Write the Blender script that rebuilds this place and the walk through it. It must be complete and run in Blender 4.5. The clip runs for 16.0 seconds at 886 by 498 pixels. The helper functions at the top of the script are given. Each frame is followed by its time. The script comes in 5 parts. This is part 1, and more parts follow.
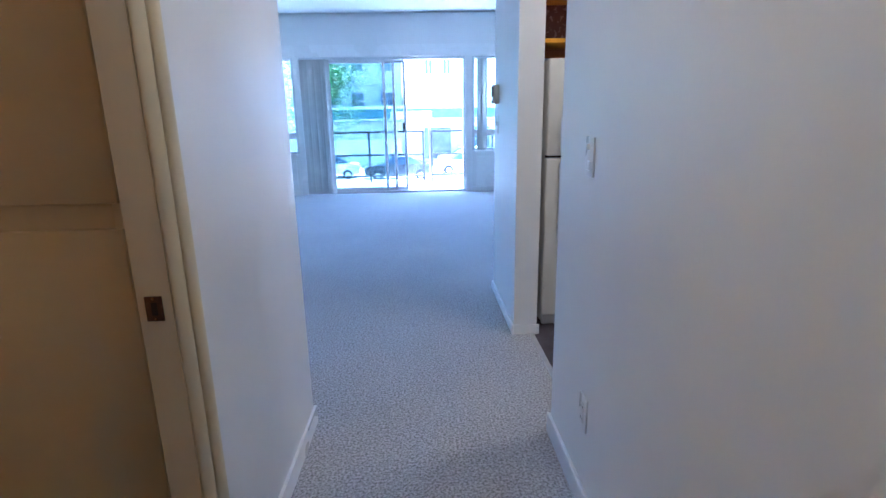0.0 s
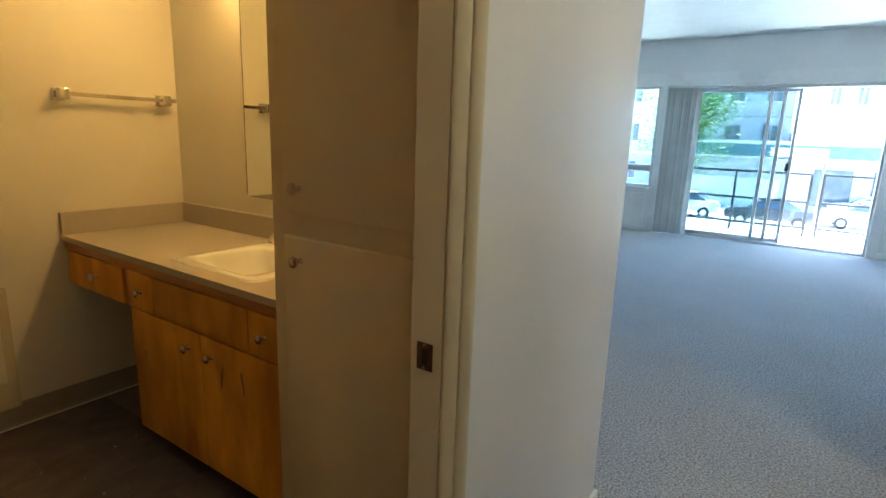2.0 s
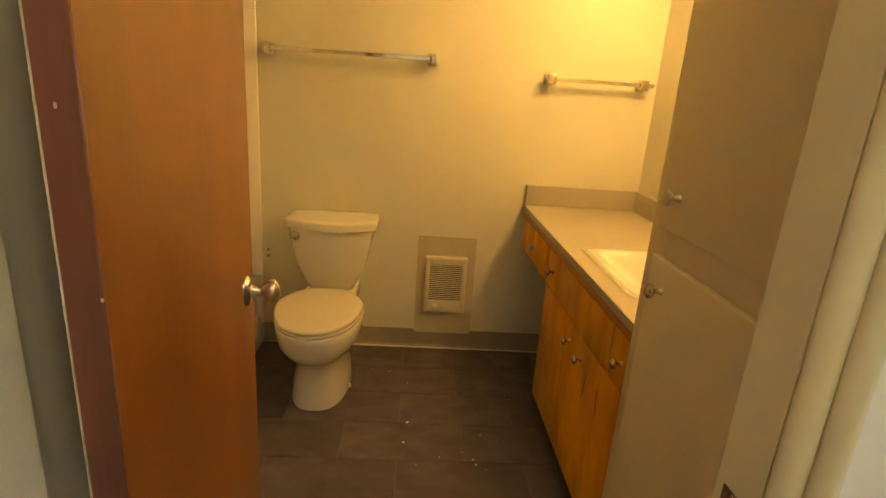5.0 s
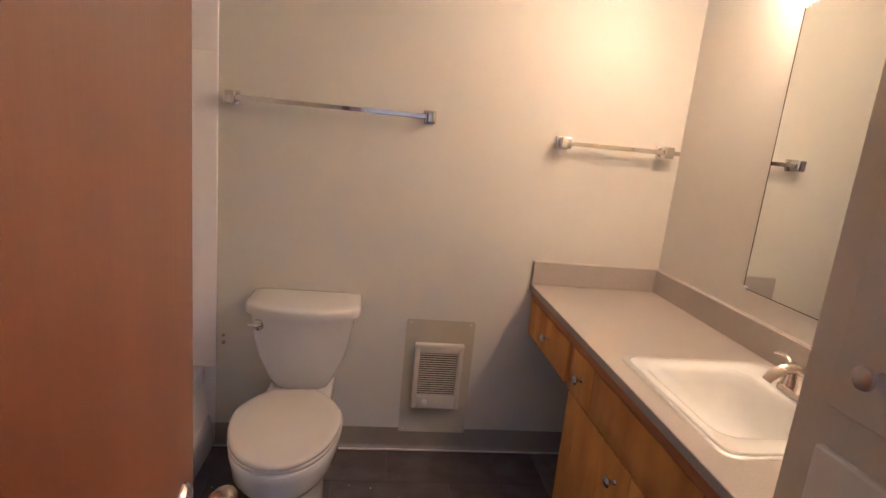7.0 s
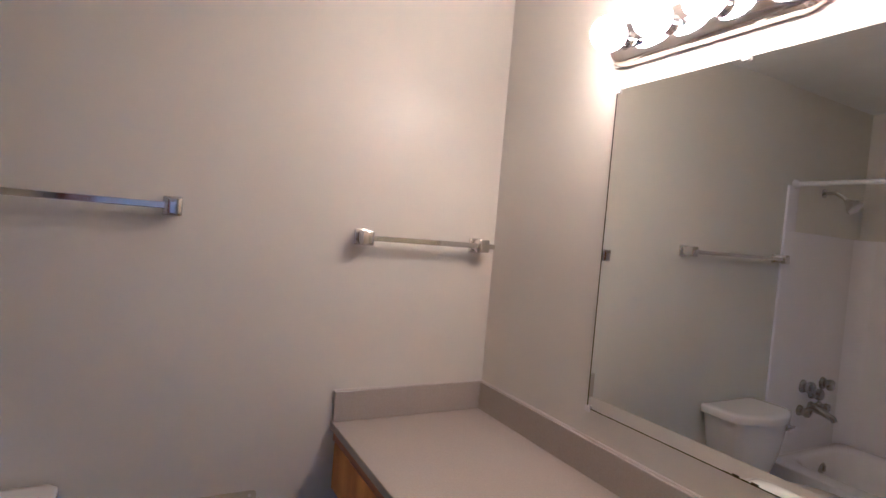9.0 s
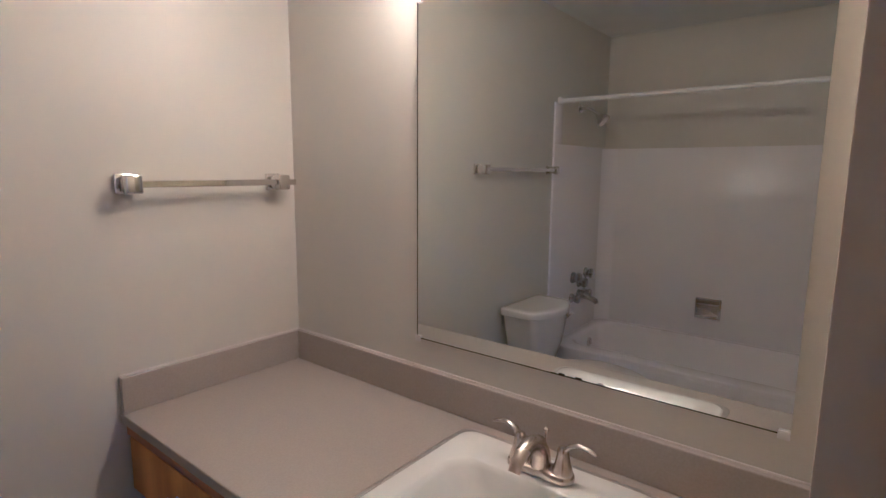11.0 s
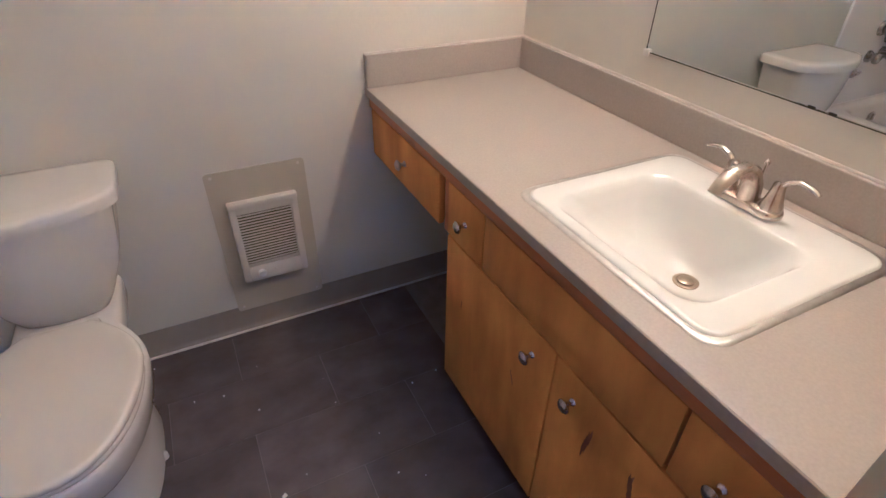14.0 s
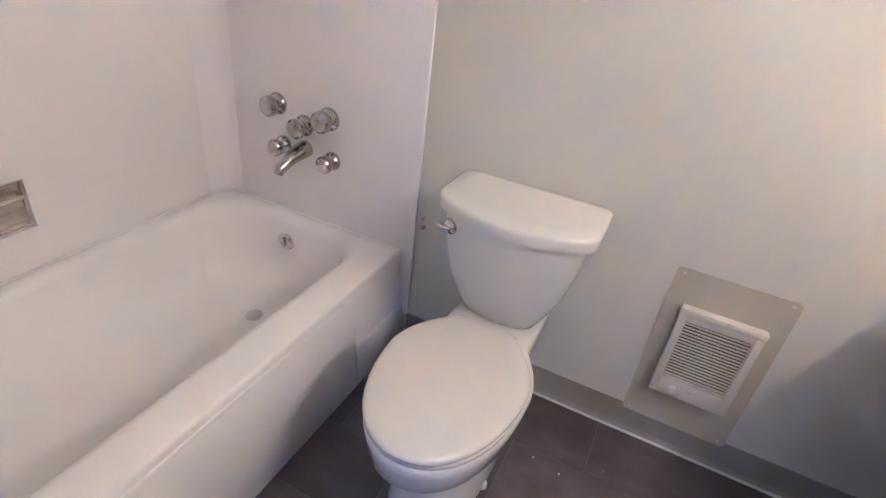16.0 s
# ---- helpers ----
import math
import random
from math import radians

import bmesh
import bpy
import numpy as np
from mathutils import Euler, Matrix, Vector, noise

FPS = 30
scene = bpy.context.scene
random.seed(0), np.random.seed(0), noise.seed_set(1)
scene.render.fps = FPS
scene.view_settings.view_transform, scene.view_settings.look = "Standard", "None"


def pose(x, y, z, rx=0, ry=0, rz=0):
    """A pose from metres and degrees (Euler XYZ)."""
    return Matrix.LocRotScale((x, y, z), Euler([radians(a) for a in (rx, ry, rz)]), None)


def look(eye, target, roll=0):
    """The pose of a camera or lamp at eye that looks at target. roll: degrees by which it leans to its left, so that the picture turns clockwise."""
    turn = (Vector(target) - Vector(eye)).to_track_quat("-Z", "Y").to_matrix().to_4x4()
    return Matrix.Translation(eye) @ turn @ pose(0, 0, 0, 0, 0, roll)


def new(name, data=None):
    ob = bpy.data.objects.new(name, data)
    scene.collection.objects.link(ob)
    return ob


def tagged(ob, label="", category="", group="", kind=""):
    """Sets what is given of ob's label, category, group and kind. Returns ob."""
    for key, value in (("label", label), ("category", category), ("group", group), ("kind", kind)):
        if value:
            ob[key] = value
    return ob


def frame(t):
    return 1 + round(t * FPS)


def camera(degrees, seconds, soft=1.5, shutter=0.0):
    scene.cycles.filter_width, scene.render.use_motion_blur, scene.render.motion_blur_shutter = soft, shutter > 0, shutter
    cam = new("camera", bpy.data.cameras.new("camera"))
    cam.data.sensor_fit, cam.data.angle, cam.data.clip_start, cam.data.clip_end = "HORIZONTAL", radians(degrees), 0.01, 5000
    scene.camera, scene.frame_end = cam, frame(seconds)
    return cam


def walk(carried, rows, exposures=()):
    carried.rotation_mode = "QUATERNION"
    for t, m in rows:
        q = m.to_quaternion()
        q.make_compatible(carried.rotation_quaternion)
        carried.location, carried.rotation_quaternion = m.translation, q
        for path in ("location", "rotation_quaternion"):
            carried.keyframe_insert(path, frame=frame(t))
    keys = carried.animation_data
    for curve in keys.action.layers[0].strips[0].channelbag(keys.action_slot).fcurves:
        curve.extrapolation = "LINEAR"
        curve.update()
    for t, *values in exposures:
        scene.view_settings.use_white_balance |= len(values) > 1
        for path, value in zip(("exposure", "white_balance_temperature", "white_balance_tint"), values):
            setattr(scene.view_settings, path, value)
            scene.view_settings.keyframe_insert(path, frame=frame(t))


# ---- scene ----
cam = camera(80.1, 16.0)
PATH = [
    (0, (-0.258, 0.588, 1.304), (-0.169, 2.52, 0.796), -1.0),
    (0.5, (-0.227, 0.682, 1.298), (-0.307, 2.634, 0.872), -1.3),
    (1, (-0.204, 0.771, 1.323), (-0.641, 2.685, 0.941), -0.7),
    (1.5, (-0.236, 0.844, 1.323), (-1.013, 2.646, 0.934), 0.5),
    (2, (-0.275, 0.906, 1.325), (-1.359, 2.533, 0.904), 2.0),
    (2.5, (-0.315, 0.972, 1.344), (-1.666, 2.375, 0.888), 3.0),
    (3, (-0.343, 1.045, 1.344), (-1.903, 2.2, 0.859), 3.9),
    (3.5, (-0.347, 1.128, 1.336), (-2.07, 2.002, 0.819), 4.2),
    (4, (-0.335, 1.234, 1.332), (-2.176, 1.794, 0.789), 4.1),
    (4.5, (-0.311, 1.304, 1.347), (-2.21, 1.548, 0.77), 3.8),
    (4.7, (-0.321, 1.329, 1.339), (-2.234, 1.45, 0.767), 3.8),
    (6.8, (-0.754, 1.19, 1.424), (-2.694, 1.409, 0.991), 5.6),
    (7, (-0.807, 1.199, 1.422), (-2.748, 1.447, 1.008), 5.6),
    (7.5, (-0.931, 1.22, 1.406), (-2.874, 1.528, 1.046), 5.5),
    (8, (-1.095, 1.266, 1.417), (-3.031, 1.679, 1.137), 5.3),
    (8.5, (-1.225, 1.302, 1.467), (-3.106, 1.957, 1.284), 5.2),
    (9, (-1.324, 1.337, 1.487), (-3.08, 2.293, 1.421), 4.9),
    (9.2, (-1.359, 1.347, 1.495), (-3.043, 2.426, 1.472), 4.6),
    (11.3, (-1.479, 1.371, 1.482), (-2.663, 2.934, 1.089), 0.1),
    (11.5, (-1.474, 1.378, 1.473), (-2.647, 2.914, 0.959), -0.3),
    (12, (-1.462, 1.388, 1.436), (-2.592, 2.812, 0.601), -0.8),
    (12.5, (-1.467, 1.381, 1.389), (-2.519, 2.651, 0.257), -0.4),
    (13, (-1.458, 1.379, 1.354), (-2.506, 2.488, 0.06), -0.6),
    (13.5, (-1.431, 1.382, 1.348), (-2.648, 2.332, 0.075), 0.0),
    (14, (-1.414, 1.355, 1.378), (-2.865, 2.102, 0.221), 1.1),
    (14.5, (-1.447, 1.329, 1.377), (-3.098, 1.757, 0.332), 2.4),
    (15, (-1.532, 1.279, 1.369), (-3.25, 1.362, 0.347), 5.0),
    (15.5, (-1.581, 1.258, 1.354), (-3.283, 0.984, 0.341), 6.9),
    (16, (-1.611, 1.238, 1.338), (-3.189, 0.58, 0.301), 7.4),
]
EXPOSURES = [
    (0.0, 4.7, 4300, 15), (1.0, 4.42, 4700, 8), (2.0, 4.5, 5250, 0), (3.0, 4.95, 6800, -4), (3.7, 5.15, 6600, -6), (4.7, 5.33, 6500, -5),
    (6.8, 5.2, 3860, 27), (8.0, 4.9, 3550, 27), (9.2, 4.5, 3300, 25), (11.3, 4.45, 3270, 22), (12.5, 4.93, 3370, 20), (13.0, 5.05, 3370, 20), (13.5, 5.4, 3350, 21), (14.5, 5.4, 3300, 22), (15.5, 5.78, 3220, 20), (16.0, 5.95, 3180, 18),
]
walk(cam, [(t, look(eye, target, roll)) for t, eye, target, roll in PATH], EXPOSURES)

# ---- world, sun and lamps ----
SUN_UP, SUN_ROUND = radians(62), radians(35)
world = bpy.data.worlds.new("sky")
scene.world = world
world.use_nodes = True
wn = world.node_tree
wn.nodes.clear()
w_out = wn.nodes.new("ShaderNodeOutputWorld")
w_bg = wn.nodes.new("ShaderNodeBackground")
w_sky = wn.nodes.new("ShaderNodeTexSky")
w_sky.sky_type = "NISHITA"
w_sky.sun_disc = False
w_sky.sun_elevation = SUN_UP
w_sky.sun_rotation = SUN_ROUND
w_bg.inputs["Strength"].default_value = 0.10
wn.links.new(w_sky.outputs[0], w_bg.inputs[0])
wn.links.new(w_bg.outputs[0], w_out.inputs[0])
sun_data = bpy.data.lights.new("sun", "SUN")
sun_data.energy = 5.0
sun_data.angle = radians(0.5)
sun_data.color = (1.0, 0.95, 0.87)
sun = new("sun", sun_data)
sun_from = Vector((math.sin(SUN_ROUND) * math.cos(SUN_UP), math.cos(SUN_ROUND) * math.cos(SUN_UP), math.sin(SUN_UP)))
sun.matrix_world = look(sun_from * 50, (0, 0, 0))
BULB_STRENGTH = 3.15
BULB_COLOUR = (1.0, 0.50, 0.118)
KITCHEN_FILL_STRENGTH = 2.8
HALL_STRENGTH = 1.45


# ---- materials ----
def surface(name, c1, c2, scale=8.0, stretch=(1, 1, 1), rough=0.5, rough_var=0.1, metal=0.0, bump=0.1, bump_scale=60.0,
            bump_stretch=None, detail=4.0, big=0.12, coat=0.0, low=0.3, high=0.7, spec=0.5, per_piece=0.0):
    """Two colours mixed by noise, a second slower variation, roughness variation and fine relief."""
    m = bpy.data.materials.new(name)
    m.use_nodes = True
    nt = m.node_tree
    N, L = nt.nodes, nt.links
    b = N["Principled BSDF"]
    tc = N.new("ShaderNodeTexCoord")
    mp = N.new("ShaderNodeMapping")
    mp.inputs["Scale"].default_value = stretch
    L.new(tc.outputs["Object"], mp.inputs[0])
    vec = mp.outputs[0]
    if per_piece:
        info = N.new("ShaderNodeObjectInfo")
        mul = N.new("ShaderNodeVectorMath")
        mul.operation = "SCALE"
        mul.inputs[0].default_value = (13.0, 29.0, 7.0)
        L.new(info.outputs["Random"], mul.inputs["Scale"])
        add = N.new("ShaderNodeVectorMath")
        L.new(vec, add.inputs[0])
        L.new(mul.outputs[0], add.inputs[1])
        vec = add.outputs[0]
    n1 = N.new("ShaderNodeTexNoise")
    n1.inputs["Scale"].default_value = scale
    n1.inputs["Detail"].default_value = detail
    L.new(vec, n1.inputs["Vector"])
    r1 = N.new("ShaderNodeMapRange")
    r1.inputs[1].default_value, r1.inputs[2].default_value = low, high
    L.new(n1.outputs["Fac"], r1.inputs[0])
    mix = N.new("ShaderNodeMix")
    mix.data_type = "RGBA"
    mix.inputs[6].default_value = (*c1, 1)
    mix.inputs[7].default_value = (*c2, 1)
    L.new(r1.outputs[0], mix.inputs[0])
    n2 = N.new("ShaderNodeTexNoise")
    n2.inputs["Scale"].default_value = 1.7
    n2.inputs["Detail"].default_value = 3
    L.new(tc.outputs["Object"], n2.inputs["Vector"])
    r2 = N.new("ShaderNodeMapRange")
    r2.inputs[1].default_value, r2.inputs[2].default_value = 0.3, 0.7
    r2.inputs[3].default_value, r2.inputs[4].default_value = 1 - big, 1 + big
    L.new(n2.outputs["Fac"], r2.inputs[0])
    tone = r2.outputs[0]
    if per_piece:
        r3 = N.new("ShaderNodeMapRange")
        r3.inputs[3].default_value, r3.inputs[4].default_value = 1 - per_piece, 1 + per_piece
        L.new(info.outputs["Random"], r3.inputs[0])
        mm = N.new("ShaderNodeMath")
        mm.operation = "MULTIPLY"
        L.new(tone, mm.inputs[0])
        L.new(r3.outputs[0], mm.inputs[1])
        tone = mm.outputs[0]
    hsv = N.new("ShaderNodeHueSaturation")
    L.new(mix.outputs[2], hsv.inputs["Color"])
    L.new(tone, hsv.inputs["Value"])
    L.new(hsv.outputs[0], b.inputs["Base Color"])
    rr = N.new("ShaderNodeMapRange")
    rr.inputs[1].default_value, rr.inputs[2].default_value = 0.3, 0.7
    rr.inputs[3].default_value = max(0.02, rough - rough_var)
    rr.inputs[4].default_value = min(1.0, rough + rough_var)
    L.new(n2.outputs["Fac"], rr.inputs[0])
    L.new(rr.outputs[0], b.inputs["Roughness"])
    b.inputs["Metallic"].default_value = metal
    b.inputs["Specular IOR Level"].default_value = spec
    b.inputs["Coat Weight"].default_value = coat
    b.inputs["Coat Roughness"].default_value = 0.12
    if bump:
        n3 = N.new("ShaderNodeTexNoise")
        n3.inputs["Scale"].default_value = bump_scale
        n3.inputs["Detail"].default_value = 3
        mp2 = N.new("ShaderNodeMapping")
        mp2.inputs["Scale"].default_value = bump_stretch or stretch
        L.new(tc.outputs["Object"], mp2.inputs[0])
        L.new(mp2.outputs[0], n3.inputs["Vector"])
        bp = N.new("ShaderNodeBump")
        bp.inputs["Strength"].default_value = bump
        bp.inputs["Distance"].default_value = 0.004
        L.new(n3.outputs["Fac"], bp.inputs["Height"])
        L.new(bp.outputs[0], b.inputs["Normal"])
    return m


def grey(v, warm=0.0):
    return (v * (1 + warm), v, v * (1 - warm))


WALL = surface("wall_paint", (0.77, 0.76, 0.735), (0.80, 0.79, 0.765), 3, rough=0.40, rough_var=0.05, bump=0.10, bump_scale=90, big=0.02)
BATH_WALL = surface("bath_wall_paint", (0.68, 0.665, 0.59), (0.70, 0.685, 0.61), 3, rough=0.44, rough_var=0.05, bump=0.12, bump_scale=85, big=0.02)
CEIL = surface("ceiling_paint", (0.82, 0.82, 0.80), (0.86, 0.86, 0.84), 6, rough=0.55, bump=0.35, bump_scale=45, big=0.03)
TRIM = surface("trim_enamel", (0.67, 0.61, 0.43), (0.69, 0.63, 0.45), 9, rough=0.36, rough_var=0.02, bump=0.06, bump_scale=120, big=0.012, low=0.1, high=0.9)
SCUFF = surface("old_paint_marks", (0.42, 0.33, 0.26), (0.60, 0.52, 0.42), 40, rough=0.6)
BASE = surface("baseboard_enamel", (0.80, 0.79, 0.77), (0.84, 0.83, 0.81), 14, rough=0.33, bump=0.05, big=0.03)
CARPET = surface("carpet_pile", (0.22, 0.21, 0.205), (0.58, 0.565, 0.555), 105, rough=0.95, bump=0.8, bump_scale=190, detail=9, big=0.05, spec=0.1, low=0.36, high=0.64)
VINYL = surface("slate_vinyl", (0.060, 0.048, 0.056), (0.112, 0.094, 0.108), 9, stretch=(1.4, 1.0, 1), rough=0.42, rough_var=0.12, bump=0.14,
                bump_scale=55, detail=8, big=0.18, per_piece=0.16)
GROUT = surface("vinyl_joint", (0.15, 0.135, 0.14), (0.22, 0.20, 0.205), 20, rough=0.7, big=0.1)
COVE = surface("cove_vinyl", (0.25, 0.23, 0.205), (0.30, 0.275, 0.245), 9, rough=0.42, rough_var=0.1, bump=0.05, big=0.08)
CAULK = surface("caulk", (0.62, 0.58, 0.52), (0.70, 0.67, 0.61), 25, rough=0.5, bump=0.3, bump_scale=70)
LAMINATE = surface("laminate", (0.41, 0.375, 0.325), (0.45, 0.415, 0.365), 190, rough=0.34, rough_var=0.05, bump=0.03, bump_scale=300, detail=3, big=0.03)
# Same laminate; the weaker light on the front edge is put into its colour.
LAM_EDGE = surface("laminate_edge_shaded", (0.36, 0.315, 0.245), (0.40, 0.35, 0.28), 120, rough=0.4, bump=0.03, big=0.06)
BIRCH = surface("birch_varnished", (0.42, 0.175, 0.003), (0.80, 0.40, 0.006), 4.5, stretch=(1.8, 1.8, 0.5), rough=0.46, rough_var=0.08, bump=0.08, spec=0.2,
                bump_scale=60, bump_stretch=(3, 3, 0.2), detail=7, big=0.18, coat=0.0)
BIRCH_EDGE = surface("birch_rail", (0.38, 0.14, 0.02), (0.50, 0.21, 0.035), 9, stretch=(0.5, 1.6, 4), rough=0.4, bump=0.1, big=0.15, coat=0.2)
LAUAN = surface("door_veneer", (0.20, 0.064, 0.008), (0.27, 0.092, 0.012), 6, stretch=(1, 1, 0.16), rough=0.34, rough_var=0.06, bump=0.05,
                bump_scale=90, bump_stretch=(1, 1, 0.03), detail=7, big=0.2, coat=0.3)
DOOR_EDGE = surface("door_edge_wood", (0.11, 0.036, 0.022), (0.17, 0.058, 0.035), 30, stretch=(1, 1, 0.08), rough=0.45, bump=0.2, bump_scale=70, big=0.2)
KNOT = surface("veneer_knot", (0.15, 0.045, 0.006), (0.28, 0.10, 0.012), 50, rough=0.4, bump=0.05, coat=0.2)
# Near-black for dark parts; also paints in the shade of holes and hollows.
DARK = surface("dark_parts_and_hollow_shade", (0.015, 0.013, 0.012), (0.03, 0.026, 0.024), 12, rough=0.7)
PORCELAIN = surface("porcelain", (0.70, 0.685, 0.66), (0.73, 0.715, 0.69), 3, rough=0.10, rough_var=0.03, bump=0.0, big=0.01, coat=0.4)
SINK_ENAMEL = surface("sink_enamel", (0.80, 0.81, 0.80), (0.83, 0.84, 0.83), 3, rough=0.12, rough_var=0.04, bump=0.0, big=0.02, coat=0.3)
SEAT = surface("seat_plastic", (0.655, 0.625, 0.575), (0.685, 0.655, 0.605), 3, rough=0.24, rough_var=0.04, bump=0.0, big=0.01)
ACRYLIC = surface("tub_acrylic", (0.885, 0.862, 0.888), (0.895, 0.872, 0.898), 3, rough=0.24, rough_var=0.02, bump=0.0, big=0.0)
TAP_CHROME = surface("dark_tap_chrome", (0.42, 0.40, 0.39), (0.56, 0.54, 0.52), 30, rough=0.16, rough_var=0.05, metal=1.0, bump=0.0, big=0.06)
CHROME = surface("chrome", (0.68, 0.66, 0.62), (0.76, 0.74, 0.70), 30, rough=0.09, rough_var=0.04, metal=1.0, bump=0.0, big=0.04)
NICKEL = surface("satin_nickel", (0.54, 0.49, 0.42), (0.64, 0.59, 0.52), 40, rough=0.27, rough_var=0.07, metal=1.0, bump=0.05, bump_scale=200, big=0.05)
BRONZE = surface("strike_bronze", (0.10, 0.06, 0.04), (0.17, 0.11, 0.075), 60, rough=0.45, rough_var=0.12, metal=0.8, bump=0.15, big=0.15)
RIM_STEEL = surface("brushed_rim_steel", (0.48, 0.47, 0.46), (0.58, 0.57, 0.55), 40, rough=0.42, metal=0.9, bump=0.03)
DRAIN_BRASS = surface("drain_metal", (0.38, 0.33, 0.22), (0.52, 0.46, 0.33), 60, rough=0.25, metal=1.0, bump=0.0)
ALMOND = surface("almond_enamel", (0.50, 0.465, 0.35), (0.55, 0.515, 0.40), 5, rough=0.38, bump=0.05, big=0.04)
ALMOND_LIGHT = surface("heater_enamel", (0.64, 0.60, 0.52), (0.68, 0.64, 0.56), 9, rough=0.35, bump=0.04, big=0.04)
WHITE_PLASTIC = surface("white_plastic", (0.72, 0.71, 0.68), (0.76, 0.75, 0.72), 9, rough=0.3, bump=0.0, big=0.02)
FRIDGE = surface("fridge_enamel", (0.66, 0.65, 0.60), (0.70, 0.69, 0.64), 9, rough=0.35, bump=0.12, bump_scale=150, big=0.03)
RED_PAPER = surface("red_speckled_liner", (0.10, 0.022, 0.018), (0.28, 0.14, 0.12), 34, rough=0.5, low=0.55, high=0.62, big=0.2)
ALU = surface("window_aluminium", (0.60, 0.61, 0.62), (0.68, 0.69, 0.70), 30, rough=0.38, rough_var=0.08, metal=0.6, bump=0.03, big=0.05)
BLIND = surface("vinyl_blind", (0.48, 0.46, 0.43), (0.55, 0.53, 0.49), 5, rough=0.45, bump=0.08, bump_scale=60, big=0.06)
IRON = surface("rail_paint", (0.035, 0.037, 0.042), (0.06, 0.063, 0.07), 20, rough=0.5, bump=0.1, big=0.1)
CONCRETE = surface("concrete", (0.40, 0.39, 0.37), (0.52, 0.51, 0.48), 3, rough=0.85, bump=0.3, bump_scale=25, detail=8, big=0.1)
ASPHALT = surface("asphalt", (0.045, 0.045, 0.047), (0.075, 0.075, 0.078), 2, rough=0.9, bump=0.4, bump_scale=40, detail=8, big=0.15)
STUCCO = surface("stucco", (0.36, 0.36, 0.36), (0.42, 0.42, 0.42), 1.2, rough=0.85, bump=0.2, bump_scale=20, detail=6, big=0.06)
TEAL = surface("teal_fascia", (0.06, 0.12, 0.135), (0.085, 0.155, 0.17), 2, rough=0.5, bump=0.1, big=0.08)
ROOFING = surface("pale_roofing", (0.62, 0.62, 0.61), (0.70, 0.70, 0.69), 2, rough=0.7, bump=0.2, big=0.08)
FARGLASS = surface("far_glass", (0.05, 0.065, 0.08), (0.09, 0.11, 0.13), 1, rough=0.08, bump=0.0, big=0.2)
CARWHITE = surface("car_paint_white", (0.66, 0.66, 0.66), (0.70, 0.70, 0.70), 3, rough=0.22, bump=0.0, coat=0.7)
CARDARK = surface("car_paint_dark", (0.03, 0.035, 0.045), (0.045, 0.05, 0.06), 3, rough=0.22, bump=0.0, coat=0.7)
RUBBER = surface("tyre_rubber", (0.02, 0.02, 0.02), (0.035, 0.035, 0.035), 30, rough=0.8)
BARK = surface("bark", (0.10, 0.075, 0.055), (0.17, 0.13, 0.10), 9, stretch=(1, 1, 0.3), rough=0.9, bump=0.6, bump_scale=20)
LEAF = surface("leaf", (0.09, 0.17, 0.03), (0.17, 0.30, 0.06), 2, rough=0.55, bump=0.0, big=0.2)
LEAF.node_tree.nodes["Principled BSDF"].inputs["Transmission Weight"].default_value = 0.0
COPPER = surface("valve_metal", (0.35, 0.25, 0.16), (0.55, 0.45, 0.33), 60, rough=0.35, metal=0.9, bump=0.1)


def plain(name, colour, rough=0.1, metal=0.0, trans=0.0, ior=1.45, emit=0.0):
    m = bpy.data.materials.new(name)
    m.use_nodes = True
    b = m.node_tree.nodes["Principled BSDF"]
    b.inputs["Base Color"].default_value = (*colour, 1)
    b.inputs["Roughness"].default_value = rough
    b.inputs["Metallic"].default_value = metal
    b.inputs["Transmission Weight"].default_value = trans
    b.inputs["IOR"].default_value = ior
    if emit:
        b.inputs["Emission Color"].default_value = (*colour, 1)
        b.inputs["Emission Strength"].default_value = emit
    return m


MIRROR = plain("mirror_silver", (0.80, 0.83, 0.79), 0.015, 1.0)
HALL_SHADE = plain("lit_opal_glass_hall", (1.0, 0.72, 0.40), 0.3, 0, 0, 1.45, HALL_STRENGTH)
KITCHEN_FILL_SHADE = plain("kitchen_fill_glow", (1.0, 0.74, 0.46), 0.3, 0, 0, 1.45, KITCHEN_FILL_STRENGTH)
BULB = plain("lit_bulb", BULB_COLOUR, 0.3, 0, 0, 1.45, BULB_STRENGTH)


def see_through(name, tint, share, rough=0.02):
    """A thin pane or mesh: mostly clear, with a little gloss."""
    m = bpy.data.materials.new(name)
    m.use_nodes = True
    N, L = m.node_tree.nodes, m.node_tree.links
    N.clear()
    out = N.new("ShaderNodeOutputMaterial")
    mixer = N.new("ShaderNodeMixShader")
    clear = N.new("ShaderNodeBsdfTransparent")
    clear.inputs[0].default_value = (*tint, 1)
    body = N.new("ShaderNodeBsdfPrincipled")
    body.inputs["Base Color"].default_value = (0.05, 0.055, 0.06, 1)
    body.inputs["Roughness"].default_value = rough
    mixer.inputs[0].default_value = share
    L.new(clear.outputs[0], mixer.inputs[1])
    L.new(body.outputs[0], mixer.inputs[2])
    L.new(mixer.outputs[0], out.inputs[0])
    return m


GLASS = see_through("window_glass", (0.90, 0.95, 0.95), 0.06)
SCREEN = see_through("insect_screen", (0.72, 0.77, 0.80), 0.16, 0.7)


